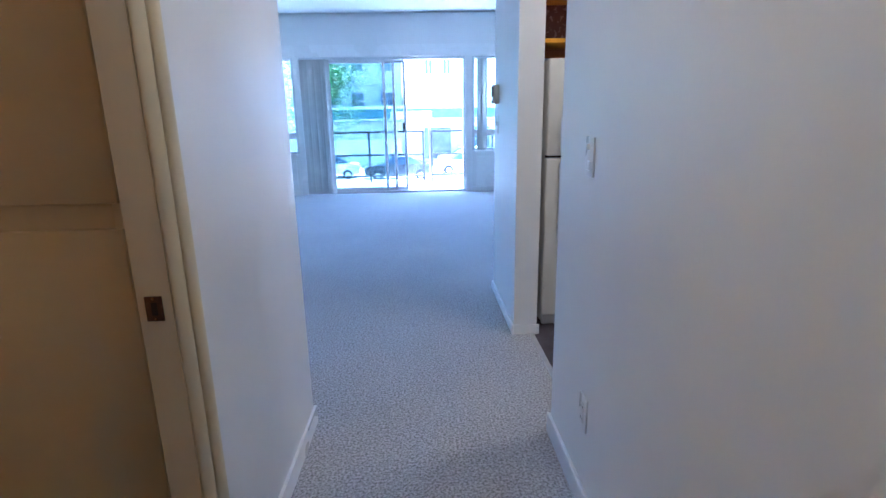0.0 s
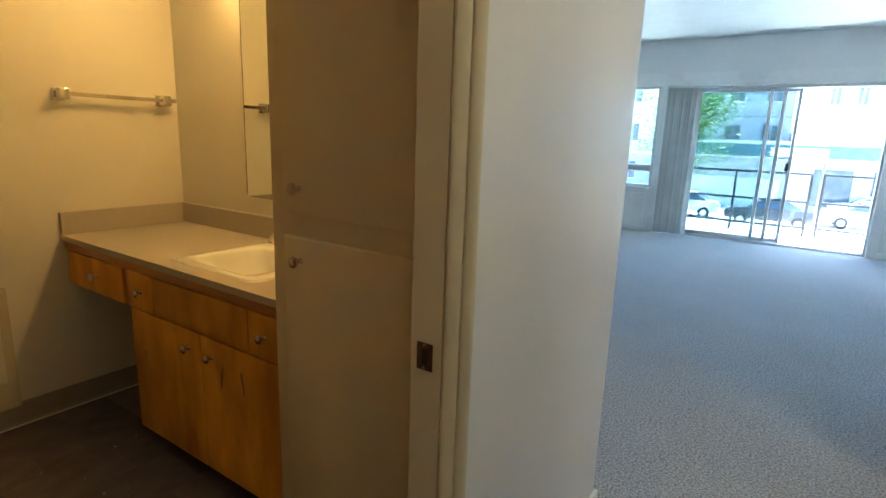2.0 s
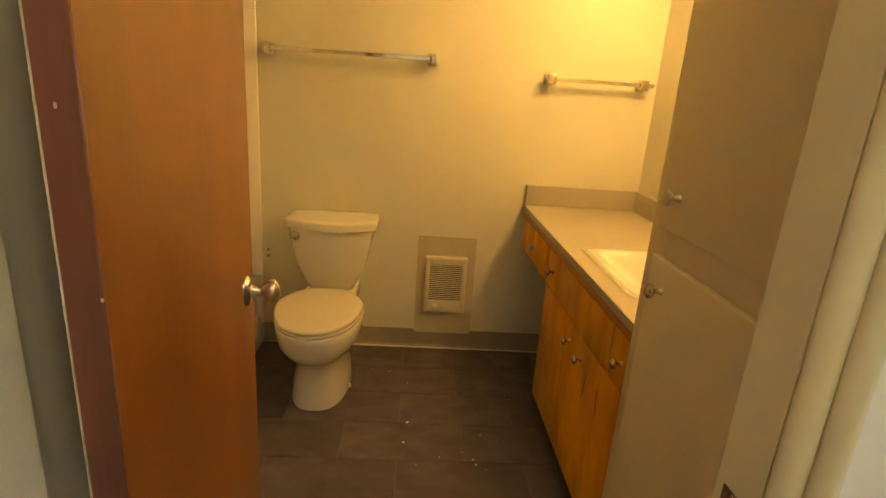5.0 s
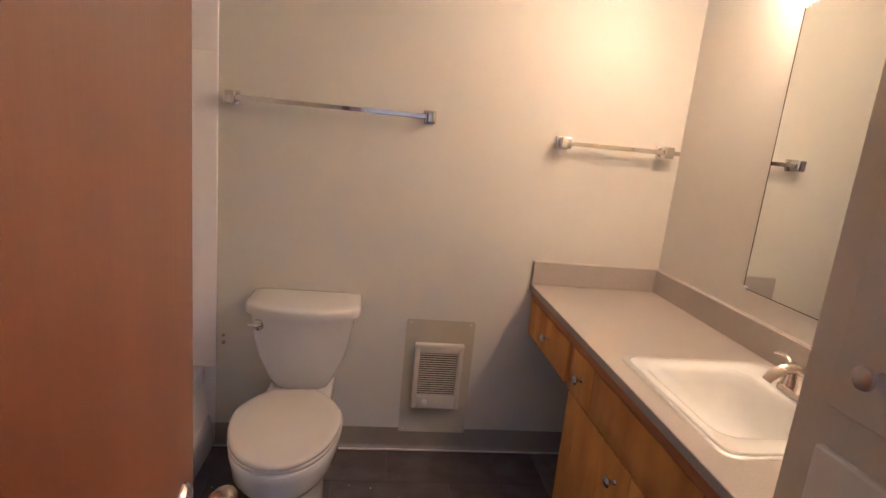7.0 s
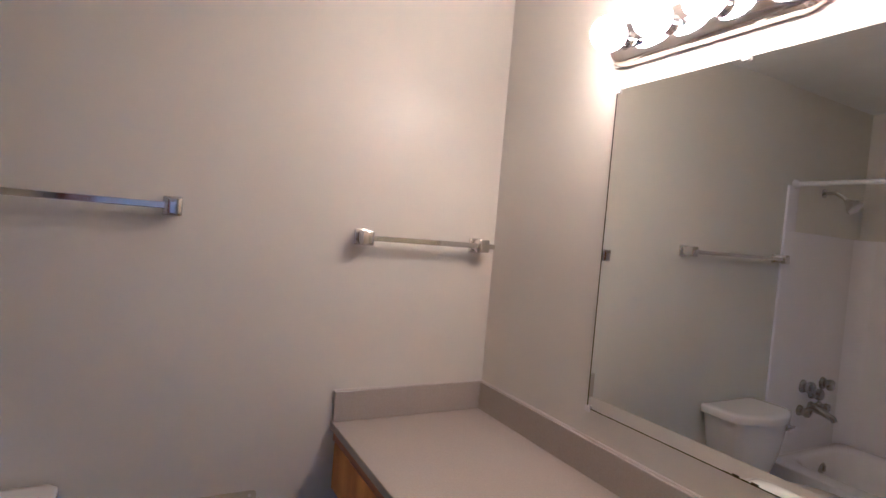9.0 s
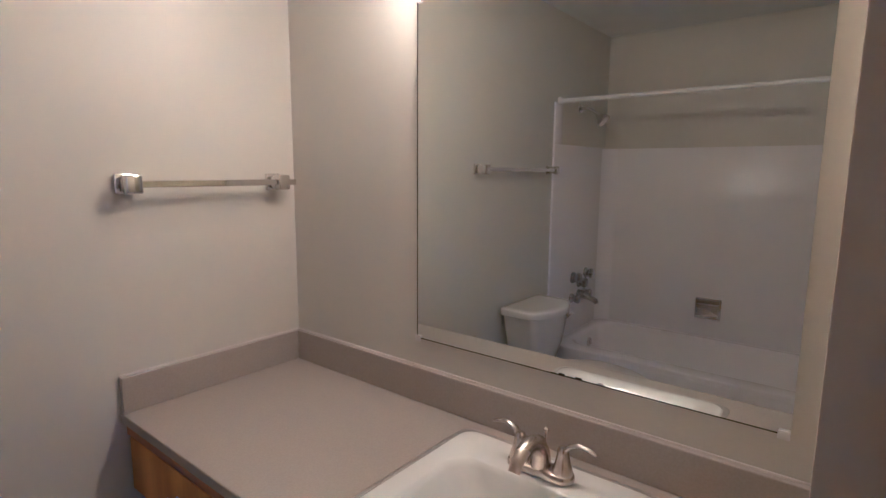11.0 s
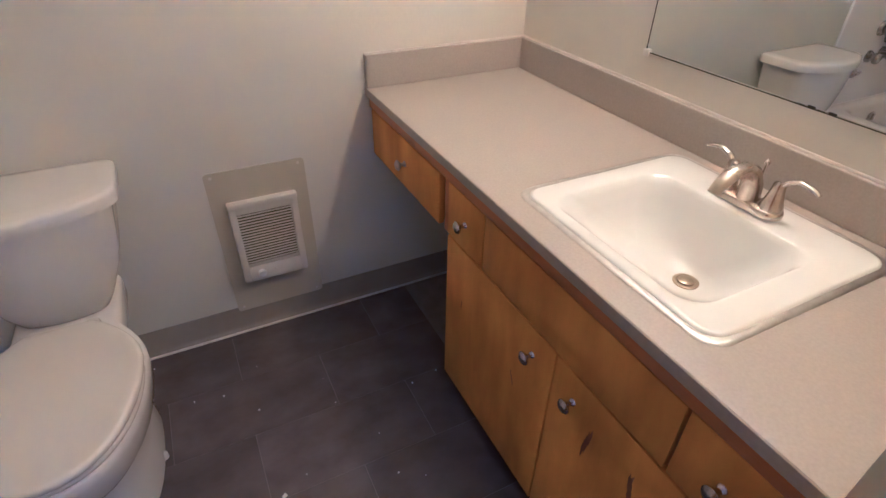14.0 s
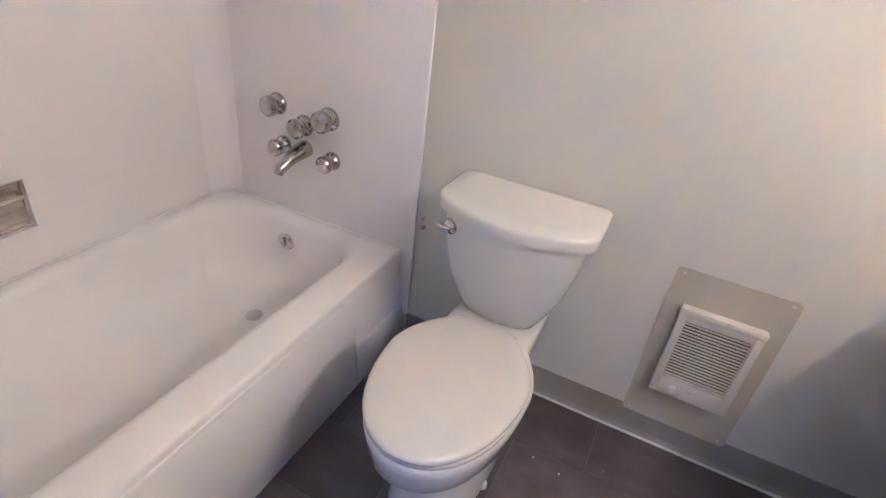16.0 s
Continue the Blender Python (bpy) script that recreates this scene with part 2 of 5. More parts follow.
# ---- mesh helpers ----
def box(bm, x0, x1, y0, y1, z0, z1):
    vs = [bm.verts.new((x, y, z)) for z in (z0, z1) for x, y in ((x0, y0), (x1, y0), (x1, y1), (x0, y1))]
    for f in ((3, 2, 1, 0), (4, 5, 6, 7), (0, 1, 5, 4), (1, 2, 6, 5), (2, 3, 7, 6), (3, 0, 4, 7)):
        bm.faces.new([vs[i] for i in f])
    return bm


def boxes(*rows):
    bm = bmesh.new()
    for r in rows:
        box(bm, *r)
    return bm


def soft_box(x0, x1, y0, y1, z0, z1, r=0.004, seg=2):
    bm = boxes((x0, x1, y0, y1, z0, z1))
    bmesh.ops.bevel(bm, geom=bm.edges[:], offset=r, segments=seg, affect="EDGES", profile=0.5)
    return bm


def join(*bms):
    out = bmesh.new()
    for b in bms:
        tmp = bpy.data.meshes.new("tmp")
        b.to_mesh(tmp)
        out.from_mesh(tmp)
        bpy.data.meshes.remove(tmp)
        b.free()
    return out


def loft(bm, rings, cap0=True, cap1=True):
    rows = [[bm.verts.new(p) for p in ring] for ring in rings]
    n = len(rows[0])
    for a, b in zip(rows, rows[1:]):
        for i in range(n):
            bm.faces.new((a[i], a[(i + 1) % n], b[(i + 1) % n], b[i]))
    if cap0:
        bm.faces.new(rows[0][::-1])
    if cap1:
        bm.faces.new(rows[-1])
    return bm


def frame_axes(d):
    d = Vector(d).normalized()
    up = Vector((0, 0, 1)) if abs(d.z) < 0.9 else Vector((1, 0, 0))
    a = d.cross(up).normalized()
    return a, d.cross(a).normalized()


def lathe(origin, axis, profile, seg=24):
    """profile: rows of (radius, distance along the axis)."""
    bm = bmesh.new()
    o, d = Vector(origin), Vector(axis).normalized()
    a, b = frame_axes(d)
    rings = [[o + d * h + (a * math.cos(k * 2 * math.pi / seg) + b * math.sin(k * 2 * math.pi / seg)) * max(r, 0.0002) for k in range(seg)] for r, h in profile]
    loft(bm, rings)
    bmesh.ops.recalc_face_normals(bm, faces=bm.faces[:])
    return bm


def tube(pts, radii, seg=12, flat=1.0):
    bm = bmesh.new()
    pts = [Vector(p) for p in pts]
    if not isinstance(radii, (list, tuple)):
        radii = [radii] * len(pts)
    rings = []
    a = None
    for i, p in enumerate(pts):
        d = (pts[min(i + 1, len(pts) - 1)] - pts[max(i - 1, 0)]).normalized()
        if a is None:
            a, b = frame_axes(d)
        else:
            a = (a - d * a.dot(d)).normalized()
            b = d.cross(a).normalized()
        rings.append([p + (a * math.cos(k * 2 * math.pi / seg) + b * math.sin(k * 2 * math.pi / seg) * flat) * radii[i] for k in range(seg)])
    loft(bm, rings)
    bmesh.ops.recalc_face_normals(bm, faces=bm.faces[:])
    return bm


def round_rect(x0, x1, y0, y1, r, z, seg=6):
    pts = []
    for cx, cy, a0 in ((x1 - r, y1 - r, 0), (x0 + r, y1 - r, 90), (x0 + r, y0 + r, 180), (x1 - r, y0 + r, 270)):
        for k in range(seg + 1):
            a = radians(a0 + 90 * k / seg)
            pts.append(Vector((cx + r * math.cos(a), cy + r * math.sin(a), z)))
    return pts


def root(name, at, label, category, group=""):
    ob = new(name)
    ob.location = at
    ob.empty_display_size = 0.05
    return tagged(ob, label, category, group)


def top_of(ob):
    while ob.parent:
        ob = ob.parent
    return ob


def smooth_mesh(me, angle=35):
    """Smooth shading, with edges sharper than the angle kept."""
    me.shade_smooth()
    me.set_sharp_from_angle(angle=radians(angle))


def part(name, bm, material, parent=None, label="", smooth=True, angle=35, kind=""):
    """Links a bmesh, given in world coordinates, as one mesh object."""
    off = Vector((0, 0, 0))
    if parent:
        p = parent
        while p:
            off += p.location
            p = p.parent
        bmesh.ops.translate(bm, verts=bm.verts[:], vec=-off)
    me = bpy.data.meshes.new(name)
    bm.to_mesh(me)
    bm.free()
    me.materials.append(material)
    if smooth:
        smooth_mesh(me, angle)
    ob = new(name, me)
    ob.parent = parent
    return tagged(ob, label, "", "", kind)


def solid(name, bm, material, kind="structure", smooth=False):
    ob = part(name, bm, material, None, "", smooth)
    ob["kind"] = kind
    return ob


# ---- the plan ----
BW, BN, BS, BE = -3.0, 2.468, -0.30, -0.88      # bathroom walls: west, north, south, east
HALL_W, HALL_E = -0.735, 0.265
DOOR_S, DOOR_N, DOOR_TOP = 0.912, 1.71, 2.04
BATH_CEIL, CEILING = 2.44, 2.76
FAR = 9.28

# ---- walls ----
solid("wall_west", boxes((BW - 0.12, BW, BS - 0.12, 2.63, 0, BATH_CEIL + 0.02)), BATH_WALL)
solid("wall_north", boxes((BW, BE, BN, 2.537, 0, BATH_CEIL + 0.02)), BATH_WALL)
solid("wall_living_south", boxes((-4.2, HALL_W, 2.540, 2.638, 0, CEILING)), WALL)
solid("wall_south", boxes((BW, BE, BS - 0.12, BS, 0, BATH_CEIL + 0.02)), BATH_WALL)
solid("wall_tub_end", boxes((-1.46, -1.36, BS, 0.855, 0, BATH_CEIL)), BATH_WALL)
# Assumed wall, set close so the gap beside the open door stays dark.
solid("wall_behind_door", boxes((-1.36, BE, 0.70, 0.855, 0, BATH_CEIL)), BATH_WALL)
solid("wall_bath_east", boxes((BE, -0.812, -0.4, DOOR_S - 0.002, 0, BATH_CEIL), (BE, -0.812, DOOR_N + 0.002, BN, 0, BATH_CEIL),
                              (BE, -0.812, DOOR_S - 0.002, DOOR_N + 0.002, DOOR_TOP, BATH_CEIL)), BATH_WALL)
bm = bmesh.new()
loft(bm, [[(-0.807, DOOR_N + 0.031, z), (-0.7552, DOOR_N + 0.031, z), (HALL_W, 2.5395, z), (-0.807, 2.5395, z)] for z in (0.0, CEILING)])
bmesh.ops.recalc_face_normals(bm, faces=bm.faces[:])
solid("wall_hall_west", bm, WALL)
solid("wall_hall_west", boxes((-0.810, HALL_W, -1.3, DOOR_S - 0.03, 0, CEILING), (-0.810, HALL_W, DOOR_S - 0.03, DOOR_N + 0.030, DOOR_TOP + 0.02, CEILING)), WALL)
solid("wall_hall_east", boxes((HALL_E, 0.385, -1.3, 2.50, 0, CEILING), (HALL_E, 0.385, 2.50, 3.50, 2.45, CEILING)), WALL)
solid("wall_hall_end", boxes((-0.810, 0.385, -1.42, -1.3, 0, CEILING)), WALL)
solid("wall_pier", boxes((0.292, 0.430, 3.50, 4.34, 0, CEILING)), WALL)
solid("wall_kitchen", boxes((0.430, 3.2, 4.22, 4.34, 0, CEILING), (3.08, 3.2, 1.2, 4.22, 0, CEILING), (0.385, 3.08, 1.2, 1.32, 0, CEILING)), WALL)
solid("wall_living_west", boxes((-4.32, -4.2, 2.54, FAR + 0.15, 0, CEILING)), WALL)
solid("wall_living_east", boxes((3.08, 3.2, 4.34, FAR + 0.15, 0, CEILING)), WALL)

# the window wall: sliding door in the middle, a window on each side
SL0, SL1, HEAD, SILL = -2.045, 0.535, 2.125, 0.665
WL0, WL1, WR0, WR1 = -3.60, -2.135, 0.65, 2.20
solid("wall_window", boxes(
    (-4.2, 3.08, FAR, FAR + 0.15, HEAD + 0.004, CEILING),
    (-4.2, WL0, FAR, FAR + 0.15, 0, HEAD + 0.004), (WL0, WL1, FAR, FAR + 0.15, 0, SILL), (WL1, SL0, FAR, FAR + 0.15, 0, HEAD + 0.004),
    (SL1, WR0, FAR, FAR + 0.15, 0, HEAD + 0.004), (WR0, WR1, FAR, FAR + 0.15, 0, SILL), (WR1, 3.08, FAR, FAR + 0.15, 0, HEAD + 0.004)), WALL)
solid("trim_window_head", boxes((-4.15, 3.05, FAR - 0.022, FAR - 0.001, HEAD + 0.012, HEAD + 0.18)), BASE)
for n, (a, b) in enumerate(((WL1 + 0.005, SL0 - 0.005), (SL1 + 0.005, WR0 - 0.005))):
    solid("trim_window_post", soft_box(a, b, FAR - 0.02, FAR - 0.001, 0.002, HEAD + 0.01, 0.003), BASE)
for a, b in ((WL0, WL1 - 0.03), (WR0 + 0.03, WR1)):
    solid("trim_window_apron", join(soft_box(a + 0.03, b - 0.03, FAR - 0.012, FAR - 0.001, 0.09, SILL - 0.09, 0.004),
                                   soft_box(a, b, FAR - 0.05, FAR - 0.001, SILL - 0.03, SILL + 0.004, 0.006)), BASE)
solid("ceiling_bath", boxes((BW, BE, BS, BN, BATH_CEIL, BATH_CEIL + 0.1)), CEIL)
solid("ceiling", boxes((-4.32, 3.2, -1.42, FAR + 0.15, CEILING, CEILING + 0.12)), CEIL)

# Unseen overhang, added so the sun reaches the balcony but not the carpet.
solid("unseen_sun_blocker", boxes((-4.6, 3.5, FAR + 0.15, FAR + 1.60, CEILING + 0.02, CEILING + 0.16)), STUCCO)

# ---- floors ----
def carpet_patch(bm, x0, x1, y0, y1, step, height):
    nx, ny = max(1, round((x1 - x0) / step)), max(1, round((y1 - y0) / step))
    rows = []
    for j in range(ny + 1):
        row = []
        for i in range(nx + 1):
            x, y = x0 + (x1 - x0) * i / nx, y0 + (y1 - y0) * j / ny
            z = height * (0.7 * noise.noise((x * 60, y * 55, 1)) + 0.8 * noise.noise((x * 21, y * 17, 5)) + 0.4 * noise.noise((x * 5, y * 5, 3))) if height else 0
            row.append(bm.verts.new((x, y, z)))
        rows.append(row)
    for a, b in zip(rows, rows[1:]):
        for i in range(nx):
            bm.faces.new((a[i], a[i + 1], b[i + 1], b[i]))


bm = bmesh.new()
carpet_patch(bm, HALL_W, 0.395, 0.4, 4.6, 0.012, 0.0028)
carpet_patch(bm, HALL_W, 0.395, -1.3, 0.4, 0.1, 0)
carpet_patch(bm, -4.2, 3.08, 4.6, FAR, 0.045, 0.003)
carpet_patch(bm, -4.2, HALL_W, 2.638, 4.6, 0.1, 0)
carpet_patch(bm, 0.395, 3.08, 4.34, 4.6, 0.1, 0)
solid("floor_carpet", bm, CARPET, smooth=True)
solid("floor_slab", boxes((-4.32, 3.2, -1.42, FAR + 0.15, -0.25, -0.02)), CONCRETE)
solid("floor_kitchen", boxes((0.400, 3.08, 1.32, 4.22, -0.02, -0.003)), VINYL)
solid("threshold_strip", soft_box(0.384, 0.412, 2.515, 3.486, -0.004, 0.006, 0.003), ALU)
solid("threshold_bath", soft_box(BE - 0.02, HALL_W - 0.002, DOOR_S + 0.002, DOOR_N - 0.002, -0.02, 0.004, 0.003), VINYL)


def skirting(name, x0, x1, y0, y1, h=0.085):
    """Baseboard with an eased top."""
    solid(name, soft_box(x0, x1, y0, y1, -0.004, h, 0.0045, 3), BASE, smooth=True)


bm = bmesh.new()
loft(bm, [[(-0.7555, DOOR_N + 0.034, z), (-0.7425, DOOR_N + 0.034, z), (HALL_W + 0.013, 2.652, z), (HALL_W + 0.0005, 2.652, z)] for z in (0.0, 0.078)])
bmesh.ops.recalc_face_normals(bm, faces=bm.faces[:])
solid("baseboard", bm, BASE)
skirting("baseboard", HALL_W + 0.001, HALL_W + 0.014, -1.29, DOOR_S - 0.04)
skirting("baseboard", -4.19, HALL_W, 2.639, 2.652)
skirting("baseboard", HALL_E - 0.014, HALL_E - 0.001, -1.29, 2.514)
skirting("baseboard", HALL_E, 0.385, 2.501, 2.514)
skirting("baseboard", 0.278, 0.291, 3.486, 4.354, 0.06)
skirting("baseboard", 0.292, 0.443, 3.486, 3.499, 0.06)
skirting("baseboard", 0.292, 3.07, 4.341, 4.354)
for a, b in ((-4.19, WL1 + 0.0), (WR0 + 0.0, 3.07)):
    skirting("baseboard", a, b, FAR - 0.036, FAR - 0.023, 0.08)

# ---- bathroom door frame ----
jamb = solid("door_frame_bath", join(
    boxes((BE, -0.806, DOOR_N, DOOR_N + 0.02, 0, DOOR_TOP + 0.018), (BE, -0.806, DOOR_S - 0.02, DOOR_S, 0, DOOR_TOP + 0.018),
          (BE, -0.806, DOOR_S, DOOR_N, DOOR_TOP, DOOR_TOP + 0.018))), TRIM)
for y, s in ((DOOR_N, 1), (DOOR_S, -1)):
    prof = [(-0.8055, 0.022), (-0.8055, 0.003)]
    for (x0, d0), (x1, d1), h in (((-0.8045, 0.001), (-0.7775, 0.0175), 0.0078), ((-0.7770, 0.0178), (-0.7545, 0.0305), 0.0066)):
        ln = math.hypot(x1 - x0, d1 - d0)
        for k in range(11):
            a = math.pi * k / 10
            u, v = (1 - math.cos(a)) / 2, math.sin(a) * h
            prof.append((x0 + (x1 - x0) * u + v * (d1 - d0) / ln, d0 + (d1 - d0) * u - v * (x1 - x0) / ln))
    prof.append((-0.7560, 0.036))
    bm = bmesh.new()
    loft(bm, [[(x, y + s * d, z) for x, d in prof] for z in (0.0, DOOR_TOP + 0.02)])
    bmesh.ops.recalc_face_normals(bm, faces=bm.faces[:])
    part("door_moulding", bm, TRIM, jamb, angle=70)
part("door_moulding", soft_box(-0.8055, -0.734, DOOR_S + 0.01, DOOR_N - 0.01, DOOR_TOP - 0.016, DOOR_TOP + 0.02, 0.006), TRIM, jamb)
strike = part("strike_plate", soft_box(-0.864, -0.826, DOOR_N - 0.0025, DOOR_N, 0.863, 0.921, 0.001), BRONZE, jamb, "worn dark bronze strike plate")
# Dark pad on the plate paints the shade of the latch opening.
part("latch_hole_shade", boxes((-0.851, -0.838, DOOR_N - 0.0032, DOOR_N - 0.0024, 0.877, 0.907)), DARK, strike)
for z in (0.868, 0.916):
    part("screw", lathe((-0.845, DOOR_N - 0.0024, z), (0, -1, 0), [(0.0038, 0), (0.0034, 0.0012), (0, 0.0016)], 10), NICKEL, strike)

# ---- bathroom door, opened into the room ----
door = root("door_bath", (-0.89, 0.93, 0), "open reddish-brown veneer flush door in a cream frame", "door")
part("leaf", soft_box(-1.546, -0.890, 0.9125, 0.951, 0.012, 2.025, 0.0015, 1), LAUAN, door)
part("hinge_edge", soft_box(-0.8905, -0.8865, 0.913, 0.9505, 0.014, 2.023, 0.001, 1), DOOR_EDGE, door, "dark scuffed door edge with paint marks")
part("free_edge", soft_box(-1.5495, -1.5455, 0.913, 0.9505, 0.014, 2.023, 0.001, 1), DOOR_EDGE, door)
mr = random.Random(5)
for y, z, r in ((0.9185, 0.86, 0.0045), (0.921, 0.845, 0.006), (0.9225, 0.83, 0.003), (0.925, 0.806, 0.0042), (0.9235, 0.815, 0.004), (0.933, 0.775, 0.0022), (0.9495, 0.745, 0.002), (0.949, 0.73, 0.0025), (0.9485, 0.715, 0.0018), (0.916, 0.40, 0.002), (0.930, 1.31, 0.002), (0.9495, 1.12, 0.0018)):
    ring = [(y + r * mr.uniform(0.6, 1.1) * math.cos(k * 0.785), z + 1.5 * r * mr.uniform(0.6, 1.1) * math.sin(k * 0.785)) for k in range(8)]
    bm = bmesh.new()
    loft(bm, [[(x, p, q) for p, q in ring] for x in (-0.8868, -0.8861)])
    bmesh.ops.recalc_face_normals(bm, faces=bm.faces[:])
    part("paint_mark", bm, SCUFF, door, "pale old paint mark")
part("worn_arris", soft_box(-0.8872, -0.8858, 0.9118, 0.9142, 0.014, 2.023, 0.0006, 1), SCUFF, door, "pale worn corner of the door edge")
for z in (0.22, 1.84):
    h = part("hinge", join(boxes((-0.8868, -0.8845, 0.917, 0.936, z - 0.045, z + 0.045)),
                           lathe((-0.893, 0.9045, z - 0.046), (0, 0, 1), [(0.0, 0), (0.0065, 0.001), (0.0065, 0.091), (0, 0.092)], 12)), BRONZE, door)


def door_knob(parent, x, y, z, s):
    k = part("door_knob", lathe((x, y, z), (0, s, 0), [(0.033, 0.0), (0.033, 0.003), (0.029, 0.008), (0.014, 0.011), (0.0105, 0.016), (0.0105, 0.032),
                                                      (0.018, 0.037), (0.025, 0.045), (0.0275, 0.054), (0.0265, 0.062), (0.021, 0.068), (0.010, 0.0705), (0, 0.071)], 32),
             NICKEL, parent, "worn satin nickel round door knob")
    return k


door_knob(door, -1.486, 0.951, 0.898, 1)
door_knob(door, -1.486, 0.9125, 0.898, -1)
part("latch", boxes((-1.5515, -1.5493, 0.920, 0.943, 0.870, 0.926)), NICKEL, door)
door.location = (-0.866, 0.9915, 0)
door.rotation_euler = (0, 0, radians(4.9))

# ---- linen cabinet ----
LX0, LX1, LY = -1.488, BE - 0.003, 1.858
linen = root("linen_cabinet", (-1.18, 2.15, 0), "tall cream painted built-in linen cabinet between vanity and door frame, closed", "cabinet")
for x0, x1 in ((LX0, LX0 + 0.018), (LX1 - 0.018, LX1)):
    part("side", soft_box(x0, x1, LY + 0.0205, BN - 0.001, 0, BATH_CEIL - 0.002, 0.001, 1), TRIM, linen)
for x0, x1 in ((LX0, LX0 + 0.090), (LX1 - 0.100, LX1)):
    part("stile", soft_box(x0, x1, LY, LY + 0.02, 0, BATH_CEIL - 0.002, 0.0015, 2), TRIM, linen)
for z0, z1 in ((0, 0.12), (1.02, 1.13), (2.33, BATH_CEIL - 0.002)):
    part("rail", boxes((LX0 + 0.090, LX1 - 0.100, LY, LY + 0.02, z0, z1)), TRIM, linen, smooth=False)
for z0, z1, kz in ((0.09, 1.045, 0.982), (1.106, 2.36, 1.177)):
    d = part("door", soft_box(LX0 + 0.062, LX1 - 0.075, LY - 0.016, LY - 0.001, z0, z1, 0.004, 3), TRIM, linen)
    part("knob", lathe((-1.358, LY - 0.016, kz), (0, -1, 0), [(0.0085, 0), (0.0075, 0.003), (0.0055, 0.008), (0.0055, 0.016), (0.013, 0.020), (0.0165, 0.025),
                                                             (0.0155, 0.030), (0.009, 0.034), (0, 0.0345)], 24), NICKEL, d, "aged brass-toned round knob")

# ---- vanity ----
CX1 = LX0 - 0.001
CF, CT = 1.884, 0.828
vanity = root("vanity_cabinet", (-1.975, 2.2, 0), "orange varnished birch bathroom vanity cabinet under the worktop, doors closed", "cabinet")
VF, VX0, VX1 = 1.915, -2.445, CX1 - 0.001
part("side", boxes((VX0, VX0 + 0.018, VF, BN - 0.002, 0.07, 0.802)), BIRCH, vanity, smooth=False)
part("side", boxes((VX1 - 0.018, VX1, VF, BN - 0.002, 0.07, 0.802)), BIRCH, vanity, smooth=False)
part("bottom", boxes((VX0 + 0.018, VX1 - 0.018, VF, BN - 0.002, 0.07, 0.088)), BIRCH, vanity, smooth=False)
part("back", boxes((VX0 + 0.018, VX1 - 0.018, BN - 0.01, BN - 0.002, 0.088, 0.802)), BIRCH, vanity, smooth=False)
part("toe_kick", boxes((VX0 + 0.002, VX1, VF + 0.065, VF + 0.08, 0.0, 0.07)), DARK, vanity, smooth=False)
part("face_frame", boxes((VX0 + 0.018, VX1 - 0.018, VF, VF + 0.016, 0.760, 0.802), (VX0 + 0.018, VX1 - 0.018, VF, VF + 0.016, 0.594, 0.612),
                         (-2.272, -2.258, VF, VF + 0.016, 0.612, 0.758), (-1.690, -1.676, VF, VF + 0.016, 0.612, 0.758),
                         (-1.970, -1.954, VF, VF + 0.016, 0.088, 0.594), (VX1 - 0.040, VX1 - 0.018, VF, VF + 0.016, 0.088, 0.594)), BIRCH_EDGE, vanity, smooth=False)
part("top_rail", soft_box(-2.998, VX1, VF - 0.022, VF - 0.002, 0.764, 0.8025, 0.002), BIRCH_EDGE, vanity, "darker stained top rail")


def pull(parent, x, y, z):
    return part("knob", lathe((x, y, z), (0, -1, 0), [(0.0090, 0), (0.0080, 0.003), (0.0050, 0.007), (0.0050, 0.014), (0.0120, 0.018), (0.0160, 0.0215),
                                                     (0.0160, 0.0245), (0.0120, 0.0285), (0.0050, 0.0305), (0, 0.031)], 24), NICKEL, parent, "satin nickel mushroom knob")


FACE = VF - 0.0185
def front(name, x0, x1, z0, z1, parent, kx=None, kz=None):
    f = part(name, soft_box(x0, x1, FACE, VF - 0.001, z0, z1, 0.003, 2), BIRCH, parent)
    if kx:
        pull(f, kx, FACE, kz)
    return f


front("drawer_front", VX0 + 0.003, -2.268, 0.608, 0.759, vanity, -2.350, 0.684)
front("false_front", -2.262, -1.686, 0.608, 0.759, vanity)
front("drawer_front", -1.680, VX1 - 0.018, 0.608, 0.759, vanity, -1.598, 0.684)
front("door", VX0 + 0.003, -1.964, 0.080, 0.603, vanity, -2.035, 0.535)
front("door", -1.960, VX1 - 0.018, 0.080, 0.603, vanity, -1.895, 0.535)



def knot(parent, x, z, w, h, lean):
    """A flame-shaped dark figure in the veneer, a hair proud of the door."""
    pts = []
    for k in range(24):
        a = 2 * math.pi * k / 24
        r = (0.55 + 0.45 * abs(math.sin(a)) ** 3) * (1 + 0.55 * noise.noise((x * 9 + k * 1.3, z * 7, 2)))
        pts.append((x + math.cos(a) * w * r + lean * math.sin(a) * h, z + math.sin(a) * h * r))
    bm = bmesh.new()
    loft(bm, [[(px, FACE - d, pz) for px, pz in pts] for d in (0.0001, 0.0005)])
    bmesh.ops.recalc_face_normals(bm, faces=bm.faces[:])
    part("knot", bm, KNOT, parent, "dark knot figure")


doors = [o for o in vanity.children if o.name.startswith("door")]
for x, z, w, h, lean in ((-1.838, 0.478, 0.0100, 0.046, 0.12), (-1.722, 0.488, 0.0100, 0.046, -0.12)):
    knot(doors[1], x, z, w, h, lean)
for x, z, w, h, lean in ((-2.350, 0.430, 0.004, 0.014, 0.1), (-2.095, 0.400, 0.004, 0.022, -0.3)):
    knot(doors[0], x, z, w, h, lean)

